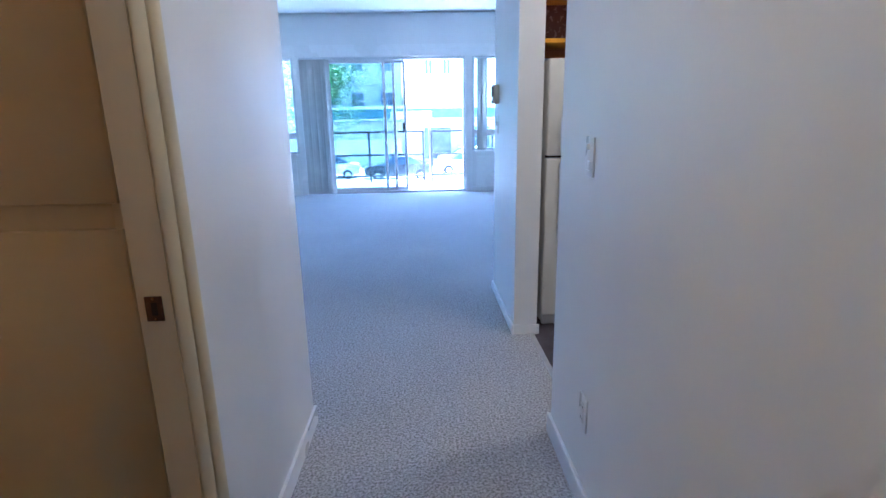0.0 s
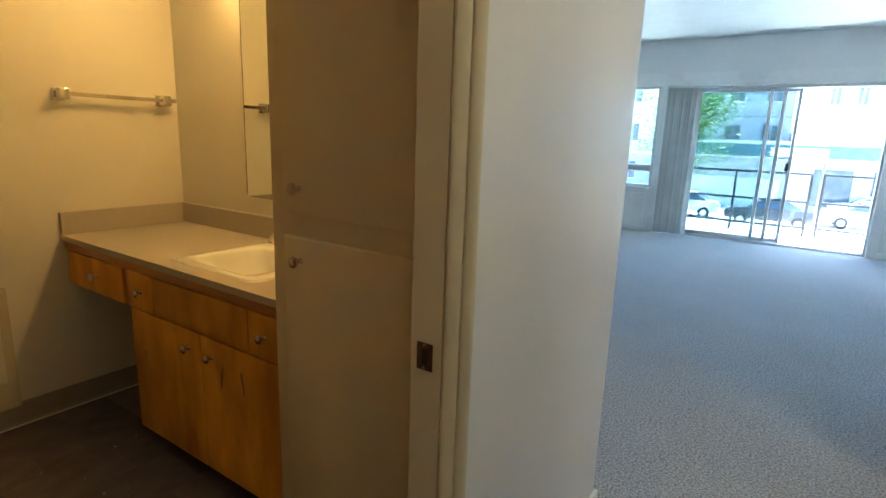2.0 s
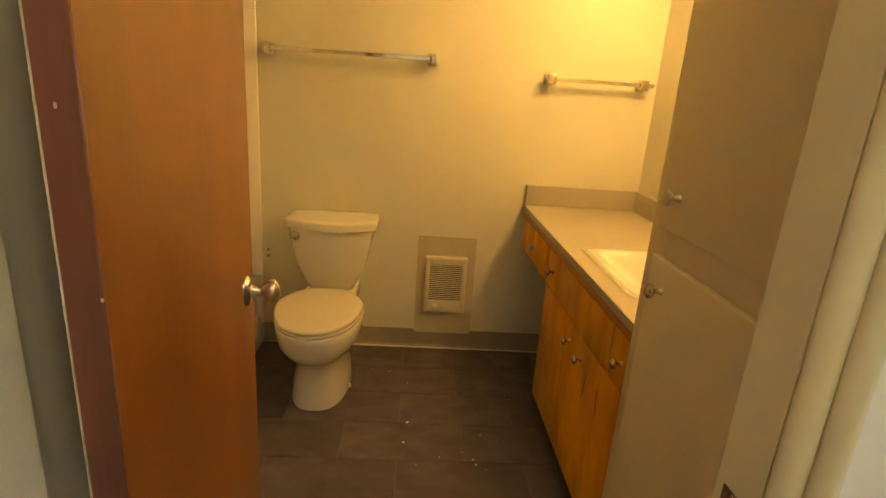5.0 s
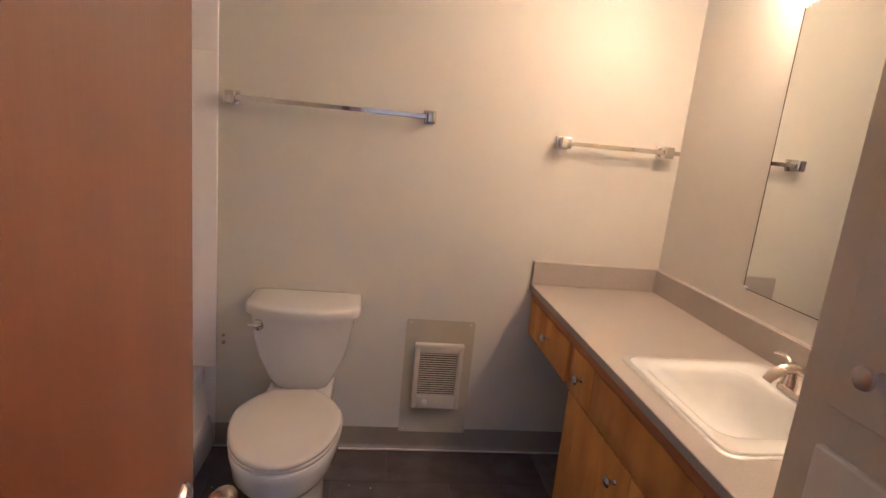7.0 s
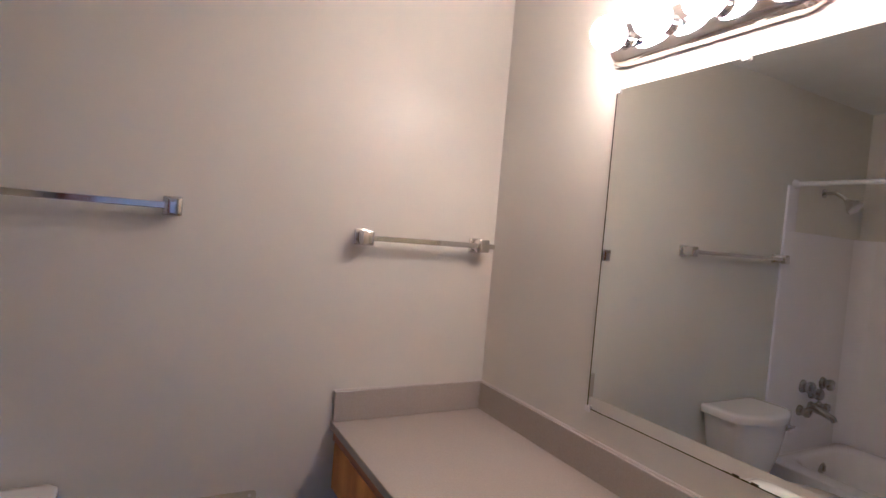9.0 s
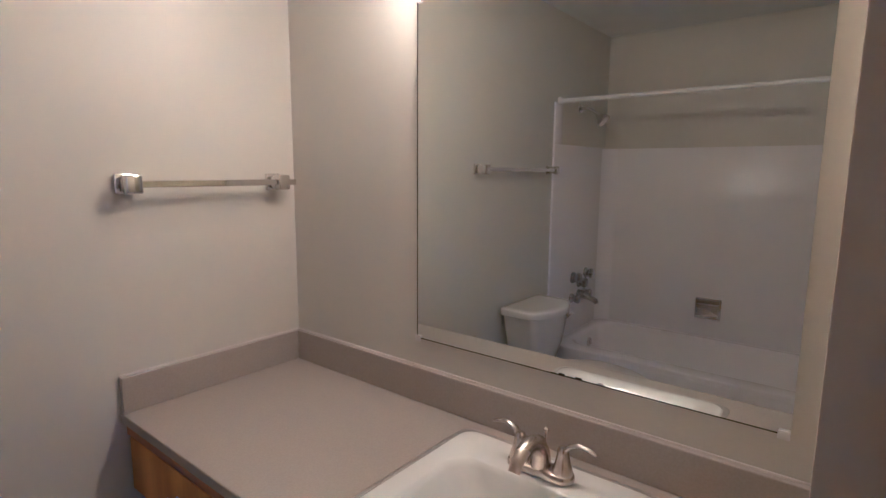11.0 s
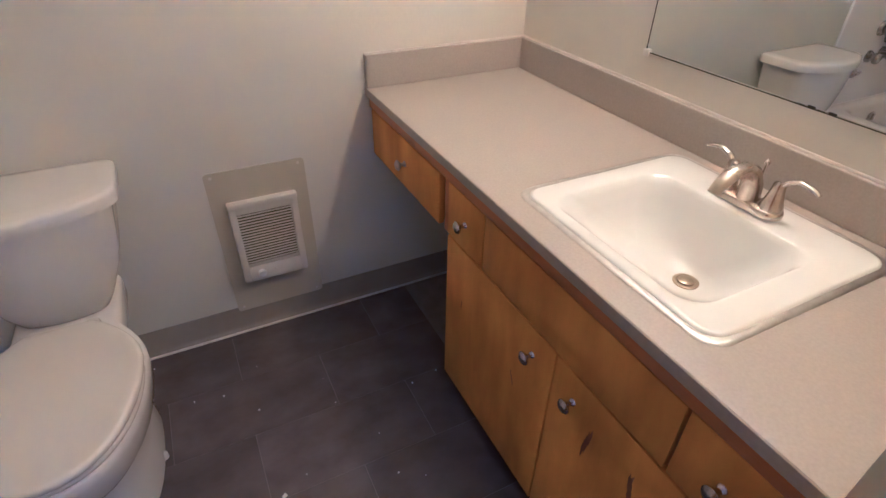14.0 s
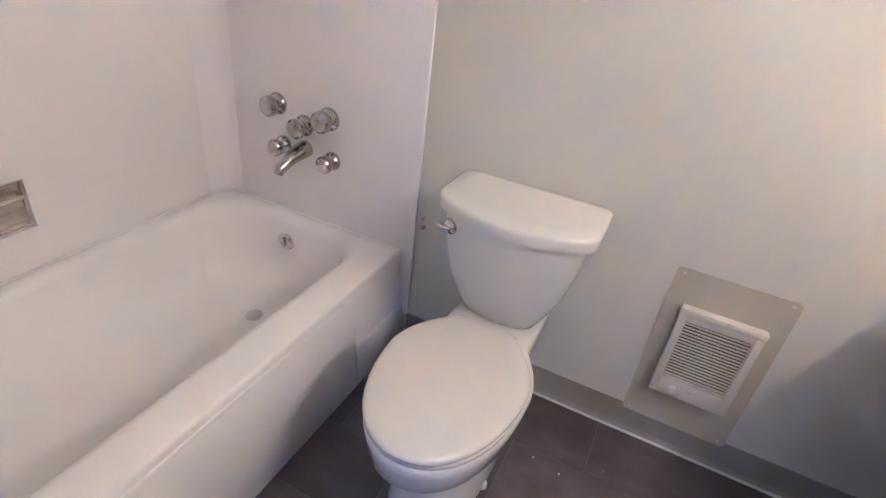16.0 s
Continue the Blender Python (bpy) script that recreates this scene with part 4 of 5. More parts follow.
surround = root("shower_surround", (-2.3, 0.1, 0.4), "white moulded shower wall panels around the bathtub", "shower panel")
PT = 1.655
part("west_panel", soft_box(BW + 0.0005, BW + 0.014, BS + 0.001, 0.554, RIM + 0.0005, PT, 0.005, 3), ACRYLIC, surround)
part("front_strip", soft_box(BW + 0.0005, BW + 0.0138, 0.450, 0.5538, PT - 0.004, 1.905, 0.004, 3), ACRYLIC, surround)
part("foot_strip", soft_box(BW + 0.0005, BW + 0.0138, 0.506, 0.5538, 0.106, RIM + 0.004, 0.004, 3), ACRYLIC, surround)
part("back_panel", soft_box(BW + 0.0145, -1.4745, BS + 0.0005, BS + 0.013, RIM + 0.0005, PT - 0.002, 0.004), ACRYLIC, surround)
part("east_panel", soft_box(-1.474, -1.4605, BS + 0.001, 0.52, RIM + 0.0005, PT, 0.004), ACRYLIC, surround)
bm = bmesh.new()
cove = [(0, 0), (0.09, 0), (0.060, 0.004), (0.038, 0.012), (0.024, 0.024), (0.012, 0.038), (0.004, 0.060), (0, 0.09)]
loft(bm, [[(BW + 0.0135 + a, BS + 0.0125 + b, z) for a, b in cove] for z in (RIM + 0.001, PT - 0.003)])
bmesh.ops.recalc_face_normals(bm, faces=bm.faces[:])
part("corner_cove", bm, ACRYLIC, surround, angle=60)

dish = root("soap_dish", (-2.25, BS + 0.013, 0.575), "recessed square chrome soap dish in the shower wall", "soap dish")
DX, DZ, DY = -2.222, 0.572, BS + 0.0132
part("frame", join(soft_box(DX - 0.080, DX - 0.066, DY, DY + 0.008, DZ - 0.072, DZ + 0.072, 0.003), soft_box(DX + 0.066, DX + 0.080, DY, DY + 0.008, DZ - 0.072, DZ + 0.072, 0.003),
                   soft_box(DX - 0.066, DX + 0.066, DY, DY + 0.008, DZ + 0.058, DZ + 0.072, 0.003), soft_box(DX - 0.066, DX + 0.066, DY, DY + 0.008, DZ - 0.072, DZ - 0.058, 0.003)), CHROME, dish)
part("back", boxes((DX - 0.066, DX + 0.066, DY, DY + 0.0015, DZ - 0.058, DZ + 0.058)), NICKEL, dish, smooth=False)
part("tray", soft_box(DX - 0.062, DX + 0.062, DY + 0.002, DY + 0.034, DZ - 0.054, DZ - 0.044, 0.003), CHROME, dish)
part("grab_bar", tube([(DX - 0.064, DY + 0.006, DZ + 0.034), (DX - 0.058, DY + 0.026, DZ + 0.034), (DX + 0.058, DY + 0.026, DZ + 0.034), (DX + 0.064, DY + 0.006, DZ + 0.034)], 0.006, 10), CHROME, dish)


def tap_handle(name, y, z, r, parent):
    k = part(name, lathe((BW + 0.0145, y, z), (1, 0, 0), [(r * 0.92, 0), (r * 0.92, 0.005), (r * 0.80, 0.014), (r * 0.52, 0.022), (r * 0.50, 0.028), (r * 0.78, 0.033), (r * 0.86, 0.042), (r * 0.84, 0.054), (r * 0.66, 0.062), (r * 0.2, 0.065), (0, 0.065)], 20), TAP_CHROME, parent)
    return k


taps = root("bath_taps", (BW + 0.014, 0.085, 0.6), "chrome tub faucet set with five round handles and spout", "tap")
for y, z, r in ((-0.006, 0.768, 0.041), (0.208, 0.764, 0.043), (0.106, 0.718, 0.040), (0.014, 0.628, 0.035), (0.220, 0.622, 0.035)):
    tap_handle("handle", y, z, r, taps)
part("spout", tube([(BW + 0.0145, 0.108, 0.636), (BW + 0.05, 0.108, 0.634), (BW + 0.10, 0.106, 0.618), (BW + 0.142, 0.104, 0.600), (BW + 0.154, 0.104, 0.584)], [0.030, 0.028, 0.021, 0.019, 0.015], 18), TAP_CHROME, taps, angle=60)

head = root("shower_fitting", (BW, 0.17, 1.9), "chrome shower head on a short bent arm", "shower head")
part("flange", lathe((BW + 0.0005, 0.17, 1.90), (1, 0, 0), [(0.028, 0), (0.026, 0.006), (0.012, 0.010), (0, 0.010)], 20), CHROME, head)
part("arm", tube([(BW + 0.005, 0.17, 1.90), (BW + 0.06, 0.17, 1.90), (BW + 0.10, 0.17, 1.875), (BW + 0.125, 0.17, 1.85)], 0.0105, 14), CHROME, head)
part("rose", lathe((BW + 0.118, 0.17, 1.856), (0.75, 0, -0.66), [(0.014, 0), (0.020, 0.012), (0.023, 0.024), (0.042, 0.045), (0.045, 0.066), (0.040, 0.070), (0, 0.070)], 24), CHROME, head)
rod = root("shower_rod", (-2.23, 0.50, 1.915), "white shower curtain rod across the front of the bathtub", "curtain rod")
part("rod", tube([(BW + 0.020, 0.50, 1.915), (-1.462, 0.50, 1.915)], 0.0125, 14), WHITE_PLASTIC, rod)
part("socket", lathe((BW + 0.0105, 0.50, 1.915), (1, 0, 0), [(0.026, 0), (0.024, 0.010), (0.016, 0.020), (0.016, 0.024)], 18), WHITE_PLASTIC, rod)
part("socket", lathe((-1.4602, 0.50, 1.915), (-1, 0, 0), [(0.026, 0), (0.024, 0.010), (0.016, 0.020), (0.016, 0.024)], 18), WHITE_PLASTIC, rod)

# ---- wall plates ----
def plate(name, x, y, z, side, label, category, h=0.118, w=0.072):
    """A cover plate on a wall that runs along y; side: -1 faces west, 1 faces east."""
    r = root(name, (x, y, z), label, category)
    a, b = sorted((x + side * 0.0006, x + side * 0.0065))
    part("plate", soft_box(a, b, y - w / 2, y + w / 2, z - h / 2, z + h / 2, 0.0022, 2), WHITE_PLASTIC, r)
    return r


def gang(r, x, y, z, side, kind):
    a, b = sorted((x + side * 0.0060, x + side * (0.0085 if kind == "outlet" else 0.017)))
    if kind == "outlet":
        for dz in (-0.021, 0.021):
            s = part("socket", soft_box(a, b, y - 0.015, y + 0.015, z + dz - 0.014, z + dz + 0.014, 0.003), WHITE_PLASTIC, r)
            c, d = sorted((x + side * 0.0084, x + side * 0.0090))
            # Dark pads paint the shade inside the socket openings.
            part("slot_shade", boxes((c, d, y - 0.0075, y - 0.0055, z + dz - 0.004, z + dz + 0.006), (c, d, y + 0.0055, y + 0.0075, z + dz - 0.004, z + dz + 0.006)), DARK, s, smooth=False)
    else:
        part("toggle", soft_box(a, b - side * 0.0 if side > 0 else b, y - 0.005, y + 0.005, z - 0.003, z + 0.016, 0.002), WHITE_PLASTIC, r)
    for dz in (-0.048, 0.048) if kind == "switch" else (0,):
        c = lathe((x + side * 0.0064, y, z + dz), (side, 0, 0), [(0.0032, 0), (0.0028, 0.001), (0, 0.0014)], 10)
        part("screw", c, WHITE_PLASTIC, r)


sw = plate("light_switch", HALL_E, 2.165, 1.162, -1, "white combination switch and outlet plate on the hall wall", "switch", 0.118, 0.072)
gang(sw, HALL_E, 2.165, 1.186, -1, "switch")
part("socket", soft_box(HALL_E - 0.009, HALL_E - 0.006, 2.150, 2.180, 1.122, 1.150, 0.003), WHITE_PLASTIC, sw)
ou = plate("wall_outlet", HALL_E, 2.098, 0.341, -1, "white double wall outlet low on the hall wall", "outlet", 0.118, 0.072)
gang(ou, HALL_E, 2.098, 0.341, -1, "outlet")
sw2 = plate("light_switch", 0.292, 4.20, 1.205, -1, "white light switch plate under the thermostat", "switch", 0.118, 0.072)
gang(sw2, 0.292, 4.20, 1.205, -1, "switch")
thermo = root("thermostat", (0.292, 4.20, 1.40), "beige and dark square wall thermostat above a switch", "thermostat")
part("case", soft_box(0.256, 0.2914, 4.15, 4.25, 1.340, 1.462, 0.004), ALMOND, thermo)
part("dial_cover", soft_box(0.248, 0.2558, 4.17, 4.23, 1.388, 1.452, 0.003), BRONZE, thermo)
part("lever", soft_box(0.248, 0.2558, 4.18, 4.22, 1.350, 1.360, 0.002), DARK, thermo)

# ---- kitchen seen through the opening ----
fridge = root("refrigerator", (0.87, 3.9, 0), "old white two-door refrigerator standing in the kitchen alcove", "refrigerator")
part("body", soft_box(0.480, 1.185, 3.645, 4.20, 0.02, 1.565, 0.008), FRIDGE, fridge)
part("freezer_door", soft_box(0.476, 1.188, 3.580, 3.640, 1.044, 1.570, 0.014, 3), FRIDGE, fridge)
part("fridge_door", soft_box(0.476, 1.188, 3.580, 3.640, 0.075, 1.032, 0.014, 3), FRIDGE, fridge)
part("gasket", boxes((0.484, 1.180, 3.638, 3.646, 0.08, 1.56)), DARK, fridge, smooth=False)
part("kick_plate", soft_box(0.490, 1.175, 3.62, 3.66, 0.004, 0.066, 0.004), ALU, fridge)
part("handle", soft_box(0.552, 0.574, 3.550, 3.5795, 0.56, 1.01, 0.006, 3), FRIDGE, fridge)
part("handle", soft_box(0.552, 0.574, 3.550, 3.5795, 1.062, 1.26, 0.006, 3), FRIDGE, fridge)
shelf = root("wall_cabinet", (0.85, 3.95, 1.65), "open wooden cupboard above the refrigerator lined with dark red speckled paper", "cabinet")
part("side", boxes((0.4325, 0.448, 3.62, 4.218, 1.60, 2.12)), BIRCH, shelf, smooth=False)
part("shelf", soft_box(0.449, 1.3, 3.615, 4.218, 1.652, 1.674, 0.002), BIRCH, shelf)
part("top", soft_box(0.449, 1.3, 3.615, 4.218, 1.90, 1.97, 0.002), BIRCH, shelf)
part("liner", boxes((0.4495, 1.298, 3.95, 3.957, 1.676, 1.898)), RED_PAPER, shelf, "dark red speckled cupboard liner", smooth=False)
part("back", boxes((0.4495, 1.298, 3.95, 3.957, 1.60, 1.650)), BIRCH_EDGE, shelf, smooth=False)

# Unseen kitchen lamp, added as fill for the fridge, pier and hall wall.
lamp = root("unseen_ceiling_light", (1.15, 2.75, CEILING), "round lit ceiling light added out of view in the kitchen", "ceiling lamp")
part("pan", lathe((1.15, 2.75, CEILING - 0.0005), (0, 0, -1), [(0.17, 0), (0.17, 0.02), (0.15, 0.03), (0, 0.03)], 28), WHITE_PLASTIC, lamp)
part("shade", lathe((1.15, 2.75, CEILING - 0.031), (0, 0, -1), [(0.15, 0), (0.155, 0.02), (0.13, 0.06), (0.07, 0.085), (0, 0.09)], 28), KITCHEN_FILL_SHADE, lamp, "opal glass shade")

lamp = root("unseen_ceiling_light", (-0.12, 1.52, CEILING), "round lit opal glass ceiling light in the hallway", "ceiling lamp")
part("pan", lathe((-0.12, 1.52, CEILING - 0.0005), (0, 0, -1), [(0.17, 0), (0.17, 0.02), (0.15, 0.03), (0, 0.03)], 28), WHITE_PLASTIC, lamp)
part("shade", lathe((-0.12, 1.52, CEILING - 0.031), (0, 0, -1), [(0.15, 0), (0.155, 0.02), (0.13, 0.06), (0.07, 0.085), (0, 0.09)], 28), HALL_SHADE, lamp, "opal glass shade")

# ---- sliding door, windows, blinds ----
slider = root("sliding_door", (-0.75, FAR + 0.06, 0), "aluminium sliding glass patio door to the balcony, partly behind vertical blinds", "door")
part("frame", join(soft_box(SL0, SL1, FAR + 0.02, FAR + 0.13, 0.0, 0.035, 0.004), soft_box(SL0, SL1, FAR + 0.02, FAR + 0.13, HEAD - 0.04, HEAD, 0.004),
                   soft_box(SL0, SL0 + 0.035, FAR + 0.02, FAR + 0.13, 0.036, HEAD - 0.041, 0.004), soft_box(SL1 - 0.03, SL1, FAR + 0.02, FAR + 0.13, 0.036, HEAD - 0.041, 0.004)), ALU, slider)


def leaf(name, x0, x1, y, w=0.042, lo=0.038, hi=None, pane=GLASS, t=0.022):
    hi = hi or HEAD - 0.043
    p = part(name, join(soft_box(x0, x0 + w, y, y + t, lo, hi, 0.003), soft_box(x1 - w, x1, y, y + t, lo, hi, 0.003),
                        soft_box(x0 + w, x1 - w, y, y + t, lo, lo + w * 1.3, 0.003), soft_box(x0 + w, x1 - w, y, y + t, hi - w, hi, 0.003)), ALU, slider)
    g = part("pane" if pane is GLASS else "screen_mesh", boxes((x0 + w - 0.004, x1 - w + 0.004, y + t / 2 - 0.002, y + t / 2 + 0.002, lo + w, hi - w + 0.004)), pane, p, smooth=False)
    g.visible_shadow = False
    return p


leaf("fixed_leaf", SL0 + 0.036, -0.725, FAR + 0.035)
leaf("sliding_leaf", -1.92, -0.575, FAR + 0.066)
leaf("screen_leaf", -1.78, -0.405, FAR + 0.100, 0.04, pane=SCREEN, t=0.016)
part("lock_handle", soft_box(-0.475, -0.435, FAR + 0.085, FAR + 0.099, 1.01, 1.12, 0.004), DARK, slider)


def side_window(x0, x1, label):
    w = root("window", ((x0 + x1) / 2, FAR + 0.06, SILL), label, "window")
    z0 = SILL + 0.002
    part("window_frame", join(soft_box(x0, x0 + 0.04, FAR + 0.02, FAR + 0.1, z0, HEAD, 0.004), soft_box(x1 - 0.04, x1, FAR + 0.02, FAR + 0.1, z0, HEAD, 0.004),
                              soft_box(x0 + 0.04, x1 - 0.04, FAR + 0.02, FAR + 0.1, z0, z0 + 0.04, 0.004), soft_box(x0 + 0.04, x1 - 0.04, FAR + 0.02, FAR + 0.1, HEAD - 0.04, HEAD, 0.004),
                              soft_box(x0 + 0.04, x1 - 0.04, FAR + 0.03, FAR + 0.09, 0.90, 1.00, 0.004)), ALU, w)
    g = part("pane", boxes((x0 + 0.038, x1 - 0.038, FAR + 0.055, FAR + 0.059, z0 + 0.038, HEAD - 0.038)), GLASS, w, smooth=False)
    g.visible_shadow = False


side_window(WL0, WL1, "aluminium framed window beside the patio door")
side_window(WR0, WR1, "aluminium framed window with a drawn-back vertical blind")


def blind(x0, x1, y, z0, z1, count, label):
    b = root("vertical_blind", ((x0 + x1) / 2, y, z1), label, "blind", "vertical blinds at the windows")
    part("track", soft_box(x0 - 0.02, x1 + (0.4 if count > 6 else 0.05), y - 0.02, y + 0.02, z1, z1 + 0.03, 0.003), ALU, b)
    for i in range(count):
        x = x0 + (x1 - x0) * (i + 0.5) / count
        a = radians(44 + 7 * math.sin(i * 2.3))
        dx, dy = 0.044 * math.cos(a), 0.044 * math.sin(a)
        bm = bmesh.new()
        prof = [(-1, 0), (-0.5, 0.006), (0, 0.008), (0.5, 0.006), (1, 0)]
        pts = [(x + t * dx - o * math.sin(a), y + t * dy + o * math.cos(a)) for t, o in prof]
        pts += [(px + 0.001, py + 0.001) for px, py in pts[::-1]]
        loft(bm, [[(px, py, z) for px, py in pts] for z in (z0, z1 - 0.001)])
        bmesh.ops.recalc_face_normals(bm, faces=bm.faces[:])
        part("slat", bm, BLIND, b)


blind(-2.00, -1.585, FAR - 0.075, 0.03, HEAD - 0.035, 12, "grey-beige vertical blind slats stacked at the patio door")
blind(0.74, 0.87, FAR - 0.03, SILL + 0.02, HEAD - 0.04, 5, "grey-beige vertical blind slats stacked at the side window")

# ---- balcony ----
solid("balcony_floor", boxes((-4.4, 3.3, FAR + 0.15, 11.06, -0.22, -0.03)), CONCRETE)
rail = root("balcony_railing", (-0.5, 10.9, 0), "dark painted steel balcony railing with three rails", "railing")
RY = 10.86
for x0, x1 in ((-4.4, -0.13), (0.03, 3.3)):
    for z in (0.93, 0.50, 0.10):
        part("rail", soft_box(x0, x1, RY - 0.015, RY + 0.015, z - 0.018, z + 0.018, 0.003), IRON, rail)
for x in (-3.6, -2.4, -1.155, -0.13, 0.03, 1.2, 2.4):
    part("post", soft_box(x - 0.019, x + 0.019, RY - 0.036, RY - 0.016, -0.03, 0.94, 0.003), IRON, rail)
part("cap_rail", soft_box(-4.4, 3.3, RY - 0.03, RY + 0.03, 1.135, 1.165, 0.004), ALU, rail, "pale metal cap rail")
for x in (-3.0, 0.0, 2.9):
    part("cap_post", soft_box(x - 0.02, x + 0.02, RY + 0.016, RY + 0.05, -0.2, 1.134, 0.003), ALU, rail)

# ---- street ----
GZ = -2.9
solid("ground", boxes((-600, 600, FAR - 2, 900, GZ - 0.5, GZ - 0.006)), ASPHALT)
solid("pavement", boxes((-60, 60, 15.0, 17.5, GZ - 0.1, GZ + 0.14), (-60, 60, 30.5, 34.0, GZ - 0.1, GZ + 0.14)), CONCRETE)
solid("parking_apron", boxes((-40, 40, 34.0, 43.0, GZ - 0.1, GZ + 0.01)), CONCRETE)


def building(x0, x1, y0, depth, z0, floors, storey, wall_mat, label, cols, win=(1.1, 1.5), first=0):
    b = root("building", ((x0 + x1) / 2, y0, z0), label, "building")
    top = z0 + floors * storey + 0.6
    part("wall", boxes((x0, x1, y0, y0 + depth, z0, top)), wall_mat, b, smooth=False)
    part("roof", boxes((x0 - 0.2, x1 + 0.2, y0 - 0.25, y0 + depth + 0.2, top, top + 0.25)), ROOFING, b, smooth=False)
    for f in range(first, floors):
        for c in range(cols):
            cx = x0 + (x1 - x0) * (c + 0.5) / cols
            cz = z0 + storey * f + 1.0
            w = part("window", boxes((cx - win[0] / 2 - 0.08, cx + win[0] / 2 + 0.08, y0 - 0.07, y0 + 0.002, cz - 0.1, cz)), ROOFING, b, smooth=False)
            part("pane", boxes((cx - win[0] / 2, cx - 0.04, y0 - 0.03, y0 + 0.002, cz + 0.004, cz + win[1]), (cx + 0.04, cx + win[0] / 2, y0 - 0.03, y0 + 0.002, cz + 0.004, cz + win[1])), FARGLASS, w, smooth=False)


building(-26, -1.5, 52, 12, GZ, 3, 3.4, STUCCO, "pale stucco apartment building across the street", 9)
building(0.2, 26, 50, 12, GZ, 3, 3.2, ROOFING, "white apartment building with small windows across the street", 16, (0.6, 1.2), 2)
shop = root("shop_building", (0, 43.5, GZ), "low shop building with teal fascia and pale flat roof", "building")
part("wall", boxes((-9.5, 14, 43.5, 48, GZ, 0.55)), STUCCO, shop, smooth=False)
part("fascia", boxes((-9.8, 14.3, 43.1, 43.5, 0.55, 1.50)), TEAL, shop, smooth=False)
part("roof", boxes((-9.8, 14.3, 43.1, 48.2, 1.50, 1.72)), ROOFING, shop, smooth=False)
part("plinth_wall", boxes((-9.5, -1.4, 43.38, 43.498, GZ, -0.85)), ROOFING, shop, smooth=False)
for i in range(4):
    x = 0.4 + i * 3.1
    part("shop_window", boxes((x, x + 2.1, 43.44, 43.502, GZ + 0.5, GZ + 2.9)), FARGLASS, shop, smooth=False)
part("sign_board", boxes((-2.2, 1.0, 43.02, 43.09, 0.72, 1.30)), ROOFING, shop, smooth=False)


def make_car(x, y, paint, label, heading):
    """A hatchback with body, cabin glass and wheels."""
    r = root("car", (0, 0, 0), label, "car", "parked cars")
    prof = [(-2.1, 0.35), (-2.15, 0.62), (-2.05, 0.85), (-1.2, 0.98), (1.45, 1.00), (1.95, 0.92), (2.1, 0.70), (2.08, 0.35)]
    bm = bmesh.new()
    loft(bm, [[(px, w, pz) for px, pz in prof] for w in (-0.86, -0.80, 0.80, 0.86)])
    bmesh.ops.recalc_face_normals(bm, faces=bm.faces[:])
    part("body", bm, paint, r, angle=25)
    cab = [(-1.15, 0.98), (-0.45, 1.42), (0.85, 1.44), (1.55, 1.0)]
    bm = bmesh.new()
    loft(bm, [[(px * s, w, 0.98 + (pz - 0.98) * h) for px, pz in cab] for w, s, h in ((-0.80, 1, 0.0), (-0.66, 0.94, 0.97), (0.66, 0.94, 0.97), (0.80, 1, 0.0))])
    bmesh.ops.recalc_face_normals(bm, faces=bm.faces[:])
    part("cabin_glass", bm, FARGLASS, r, angle=25)
    part("roof", soft_box(-0.5, 0.85, -0.64, 0.64, 1.39, 1.45, 0.025, 3), paint, r)
    for wx in (-1.3, 1.35):
        for wy in (-0.84, 0.84):
            w = part("wheel", lathe((wx, wy - 0.1, 0.32), (0, 1, 0), [(0.18, 0), (0.30, 0.01), (0.32, 0.04), (0.32, 0.16), (0.30, 0.19), (0.18, 0.2)], 20), RUBBER, r)
            part("rim", lathe((wx, wy - 0.105, 0.32), (0, 1, 0), [(0.0, 0), (0.17, 0.004), (0.185, 0.02), (0.185, 0.19), (0.17, 0.206), (0, 0.21)], 14), ALU, w)
    for wy in (-0.6, 0.6):
        part("headlight", soft_box(-2.16, -2.08, wy - 0.16, wy + 0.16, 0.66, 0.80, 0.02), WHITE_PLASTIC, r)
        part("tail_light", soft_box(2.03, 2.10, wy - 0.16, wy + 0.16, 0.70, 0.86, 0.02), RED_PAPER, r)
    r.location = (x, y, GZ + 0.012)
    r.rotation_euler = (0, 0, radians(heading))
    return r


make_car(3.1, 37.2, CARWHITE, "white parked hatchback across the street", 4)
make_car(-1.4, 34.6, CARDARK, "dark parked hatchback across the street", 0)
make_car(8.2, 38.5, CARWHITE, "white parked hatchback by the shops", 82)
make_car(3.6, 41.6, CARWHITE, "white parked hatchback before the shop windows", 8)
make_car(-6.1, 35.6, CARWHITE, "white parked hatchback beside the dark car", 3)


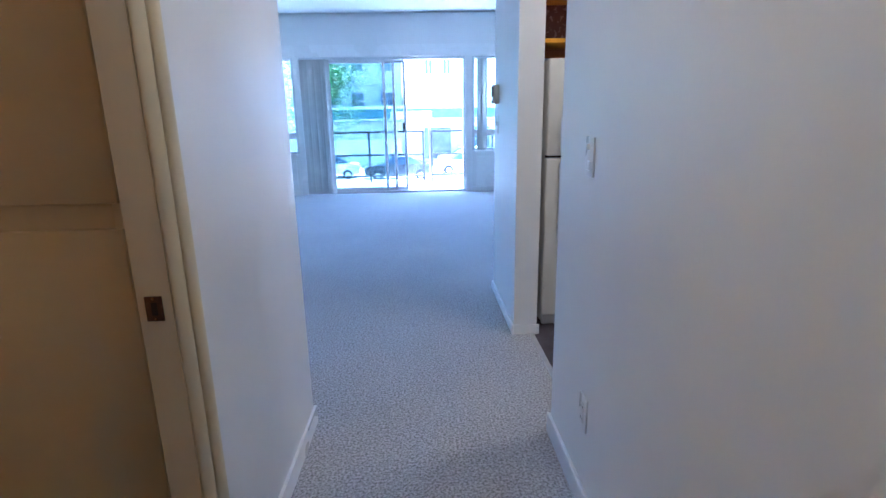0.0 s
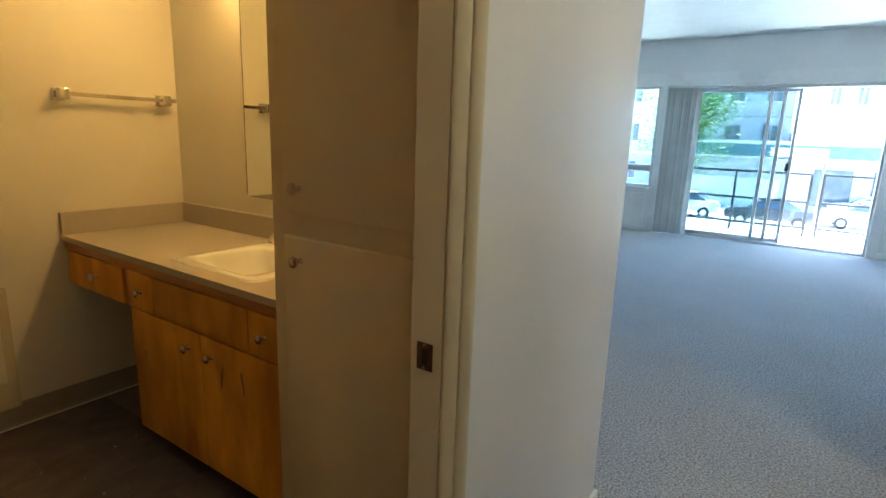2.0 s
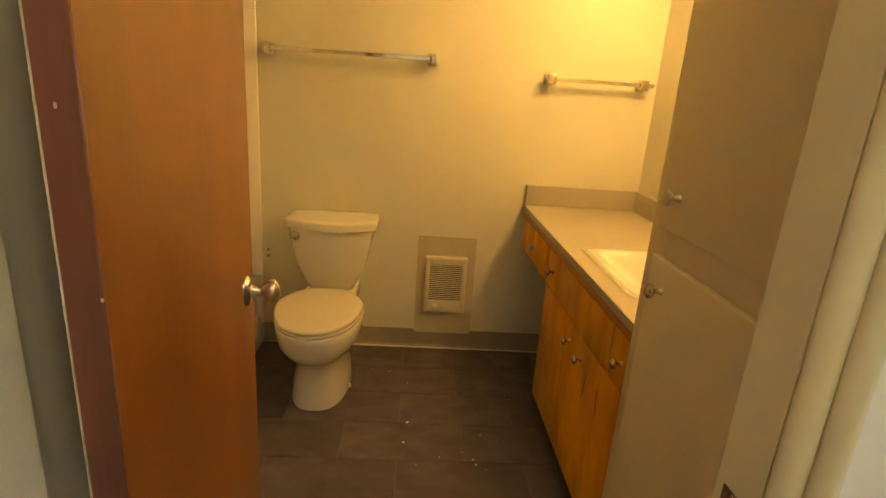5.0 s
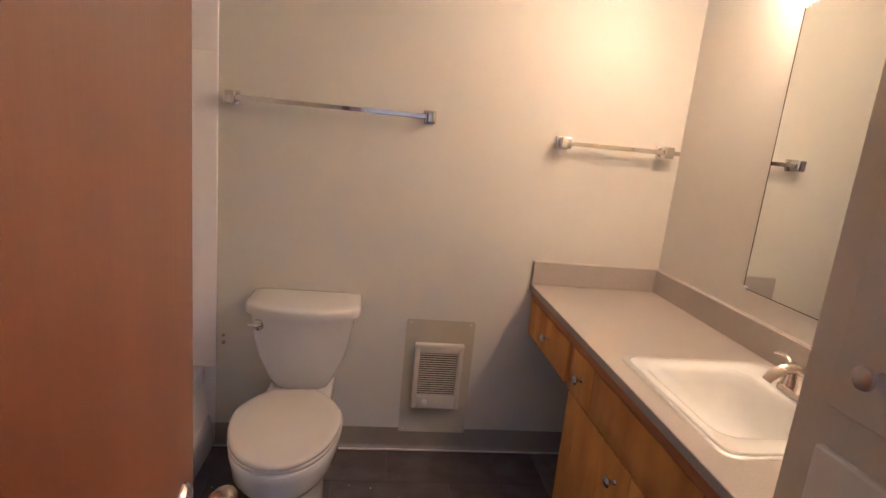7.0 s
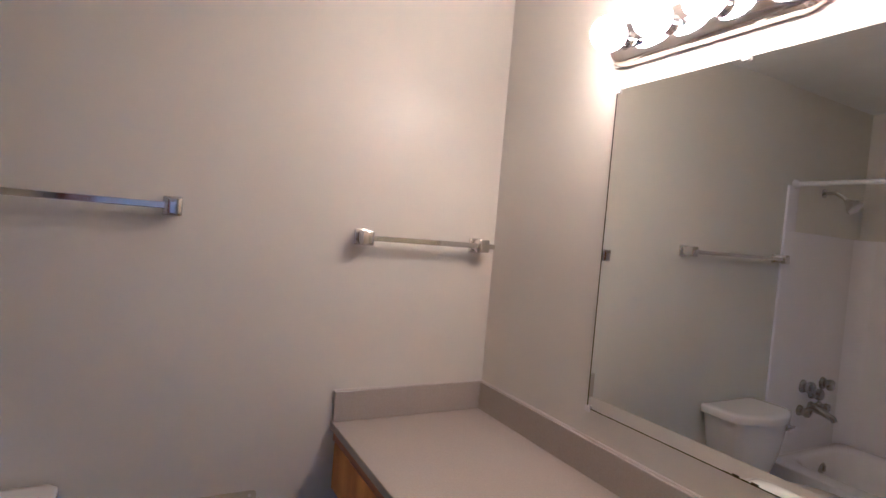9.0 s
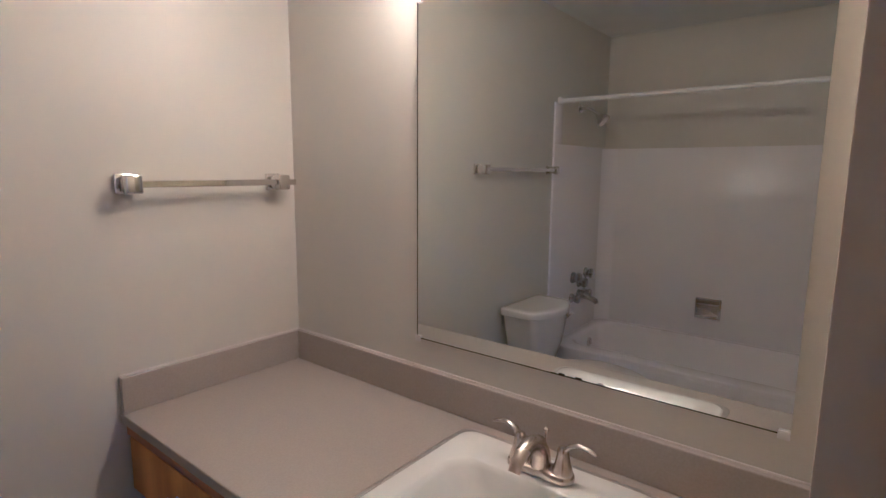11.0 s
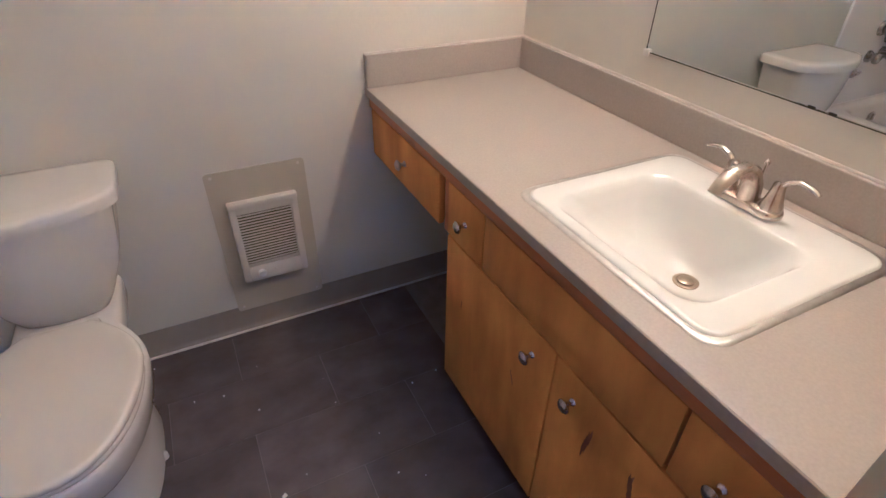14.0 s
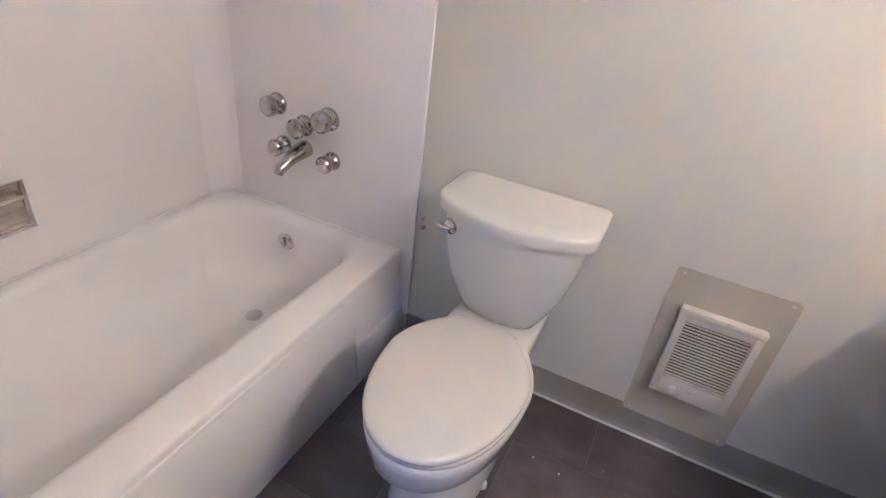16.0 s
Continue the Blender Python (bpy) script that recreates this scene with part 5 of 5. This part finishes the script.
def tree(x, y, z, height, spread, seed, label):
    rnd = random.Random(seed)
    t = root("tree", (x, y, z), label, "tree")
    bits = [tube([(x, y, z - 0.1), (x + 0.05, y, z + height * 0.3), (x - 0.05, y + 0.05, z + height * 0.6)], [0.18, 0.13, 0.07], 10)]
    tips = []
    for i in range(14):
        a, up = rnd.uniform(0, 6.28), rnd.uniform(0.3, 0.6)
        p0 = Vector((x, y, z + height * up))
        p1 = p0 + Vector((math.cos(a) * spread * rnd.uniform(0.4, 0.9), math.sin(a) * spread * rnd.uniform(0.4, 0.9), height * rnd.uniform(0.1, 0.38)))
        bits.append(tube([p0, p0.lerp(p1, 0.5) + Vector((0, 0, 0.15)), p1], [0.06, 0.04, 0.015], 6))
        tips += [p1, p0.lerp(p1, 0.6)]
    part("trunk", join(*bits), BARK, t)
    verts, faces = [], []
    for i in range(5200):
        c = rnd.choice(tips) + Vector([rnd.gauss(0, spread * 0.17) for _ in range(3)])
        n = Vector([rnd.gauss(0, 1) for _ in range(3)]).normalized()
        a, b = frame_axes(n)
        s = rnd.uniform(0.05, 0.11)
        k = len(verts)
        verts += [tuple(c - a * s), tuple(c - b * s * 0.5), tuple(c + a * s), tuple(c + b * s * 0.5)]
        faces.append((k, k + 1, k + 2, k + 3))
    me = bpy.data.meshes.new("crown")
    me.from_pydata([(v[0] - x, v[1] - y, v[2] - z) for v in verts], [], faces)
    me.materials.append(LEAF)
    c = new("crown", me)
    c.parent = t
    tagged(c, kind="stuff")


tree(-6.0, 31.5, GZ + 0.14, 8.2, 2.6, 3, "leafy green street tree on the far pavement")
tree(-12.5, 31.8, GZ + 0.14, 7.0, 2.4, 8, "leafy green street tree on the far pavement")
for z in (4.35, 4.05, 3.0):
    pts = [(x, 29.5, z - 0.35 * (1 - (x / 20) ** 2)) for x in range(-20, 21, 5)]
    ob = part("overhead_cable", tube(pts, 0.018, 6), IRON)
    tagged(ob, "black overhead utility cable above the street", "cable")

# ---- cove base in the bathroom ----
def cove_base(name, x0, y0, x1, y1, nx, ny):
    """Vinyl cove base along a wall from (x0, y0) to (x1, y1); (nx, ny) points into the room."""
    prof = [(0.0006, 0.0), (0.018, 0.0), (0.016, 0.004), (0.008, 0.011), (0.0045, 0.022), (0.0038, 0.100), (0.0025, 0.104), (0.0006, 0.105)]
    bm = bmesh.new()
    loft(bm, [[(x + nx * d, y + ny * d, h) for d, h in prof] for x, y in ((x0, y0), (x1, y1))])
    bmesh.ops.recalc_face_normals(bm, faces=bm.faces[:])
    solid(name, bm, COVE, smooth=True)
    bm = tube([(x0 + nx * 0.019, y0 + ny * 0.019, 0.003), (x1 + nx * 0.019, y1 + ny * 0.019, 0.003)], 0.0045, 8)
    solid("caulk_floor", bm, CAULK, smooth=True)


cove_base("baseboard_cove", BW, 0.548, BW, BN, 1, 0)
cove_base("baseboard_cove", BW + 0.02, BN, VX0 - 0.001, BN, 0, -1)
cove_base("baseboard_cove", -1.36, 0.855, BE, 0.855, 0, 1)

# ---- bathroom floor tiles, last ----
floor = solid("floor_bathroom", boxes((BW, BE - 0.021, BS, BN, -0.02, -0.0012)), GROUT)
tile_meshes = {}
X_JOINTS = [-3.0 - 0.0, -2.755, -2.52, -2.285, -2.05, -1.815, -1.58, -1.345, -1.11, -0.882]
for row, (xa, xb) in enumerate(zip(X_JOINTS, X_JOINTS[1:])):
    start = (1.08 if row % 2 else 1.305) - 0.485 * 2
    y = start
    while y < 1.985:
        ya, yb = max(y, 0.505), min(y + 0.485, 1.985)
        if yb - ya > 0.02:
            key = (round(xb - xa, 3), round(yb - ya, 3))
            if key not in tile_meshes:
                w, h = (xb - xa) / 2 - 0.0009, (yb - ya) / 2 - 0.0009
                b = boxes((-w, w, -h, h, -0.003, 0.0))
                me = bpy.data.meshes.new("tile")
                b.to_mesh(me)
                b.free()
                me.materials.append(VINYL)
                tile_meshes[key] = me
            t = new("tile", tile_meshes[key])
            t.parent = floor
            t.location = ((xa + xb) / 2, (ya + yb) / 2, 0.0)
        y += 0.485

# flecks of dried paint and lint on the dark floor
rnd = random.Random(11)
bm = bmesh.new()
for i in range(46):
    x, y, s = rnd.uniform(-2.95, -1.2), rnd.uniform(0.56, 1.93), rnd.uniform(0.0012, 0.0035) * (1.9 if i % 9 == 0 else 1)
    a = rnd.uniform(0, 3.14)
    pts = [(x + s * rnd.uniform(0.5, 1.3) * math.cos(a + k * 1.05) * (1.6 if k % 3 == 0 else 1), y + s * rnd.uniform(0.5, 1.3) * math.sin(a + k * 1.05)) for k in range(6)]
    loft(bm, [[(px, py, z) for px, py in pts] for z in (0.0001, 0.0009)])
bmesh.ops.recalc_face_normals(bm, faces=bm.faces[:])
flecks = part("floor_flecks", bm, WHITE_PLASTIC, None, "tiny pale paint flecks and lint scattered on the dark bathroom floor", kind="stuff")
tagged(flecks, category="debris")
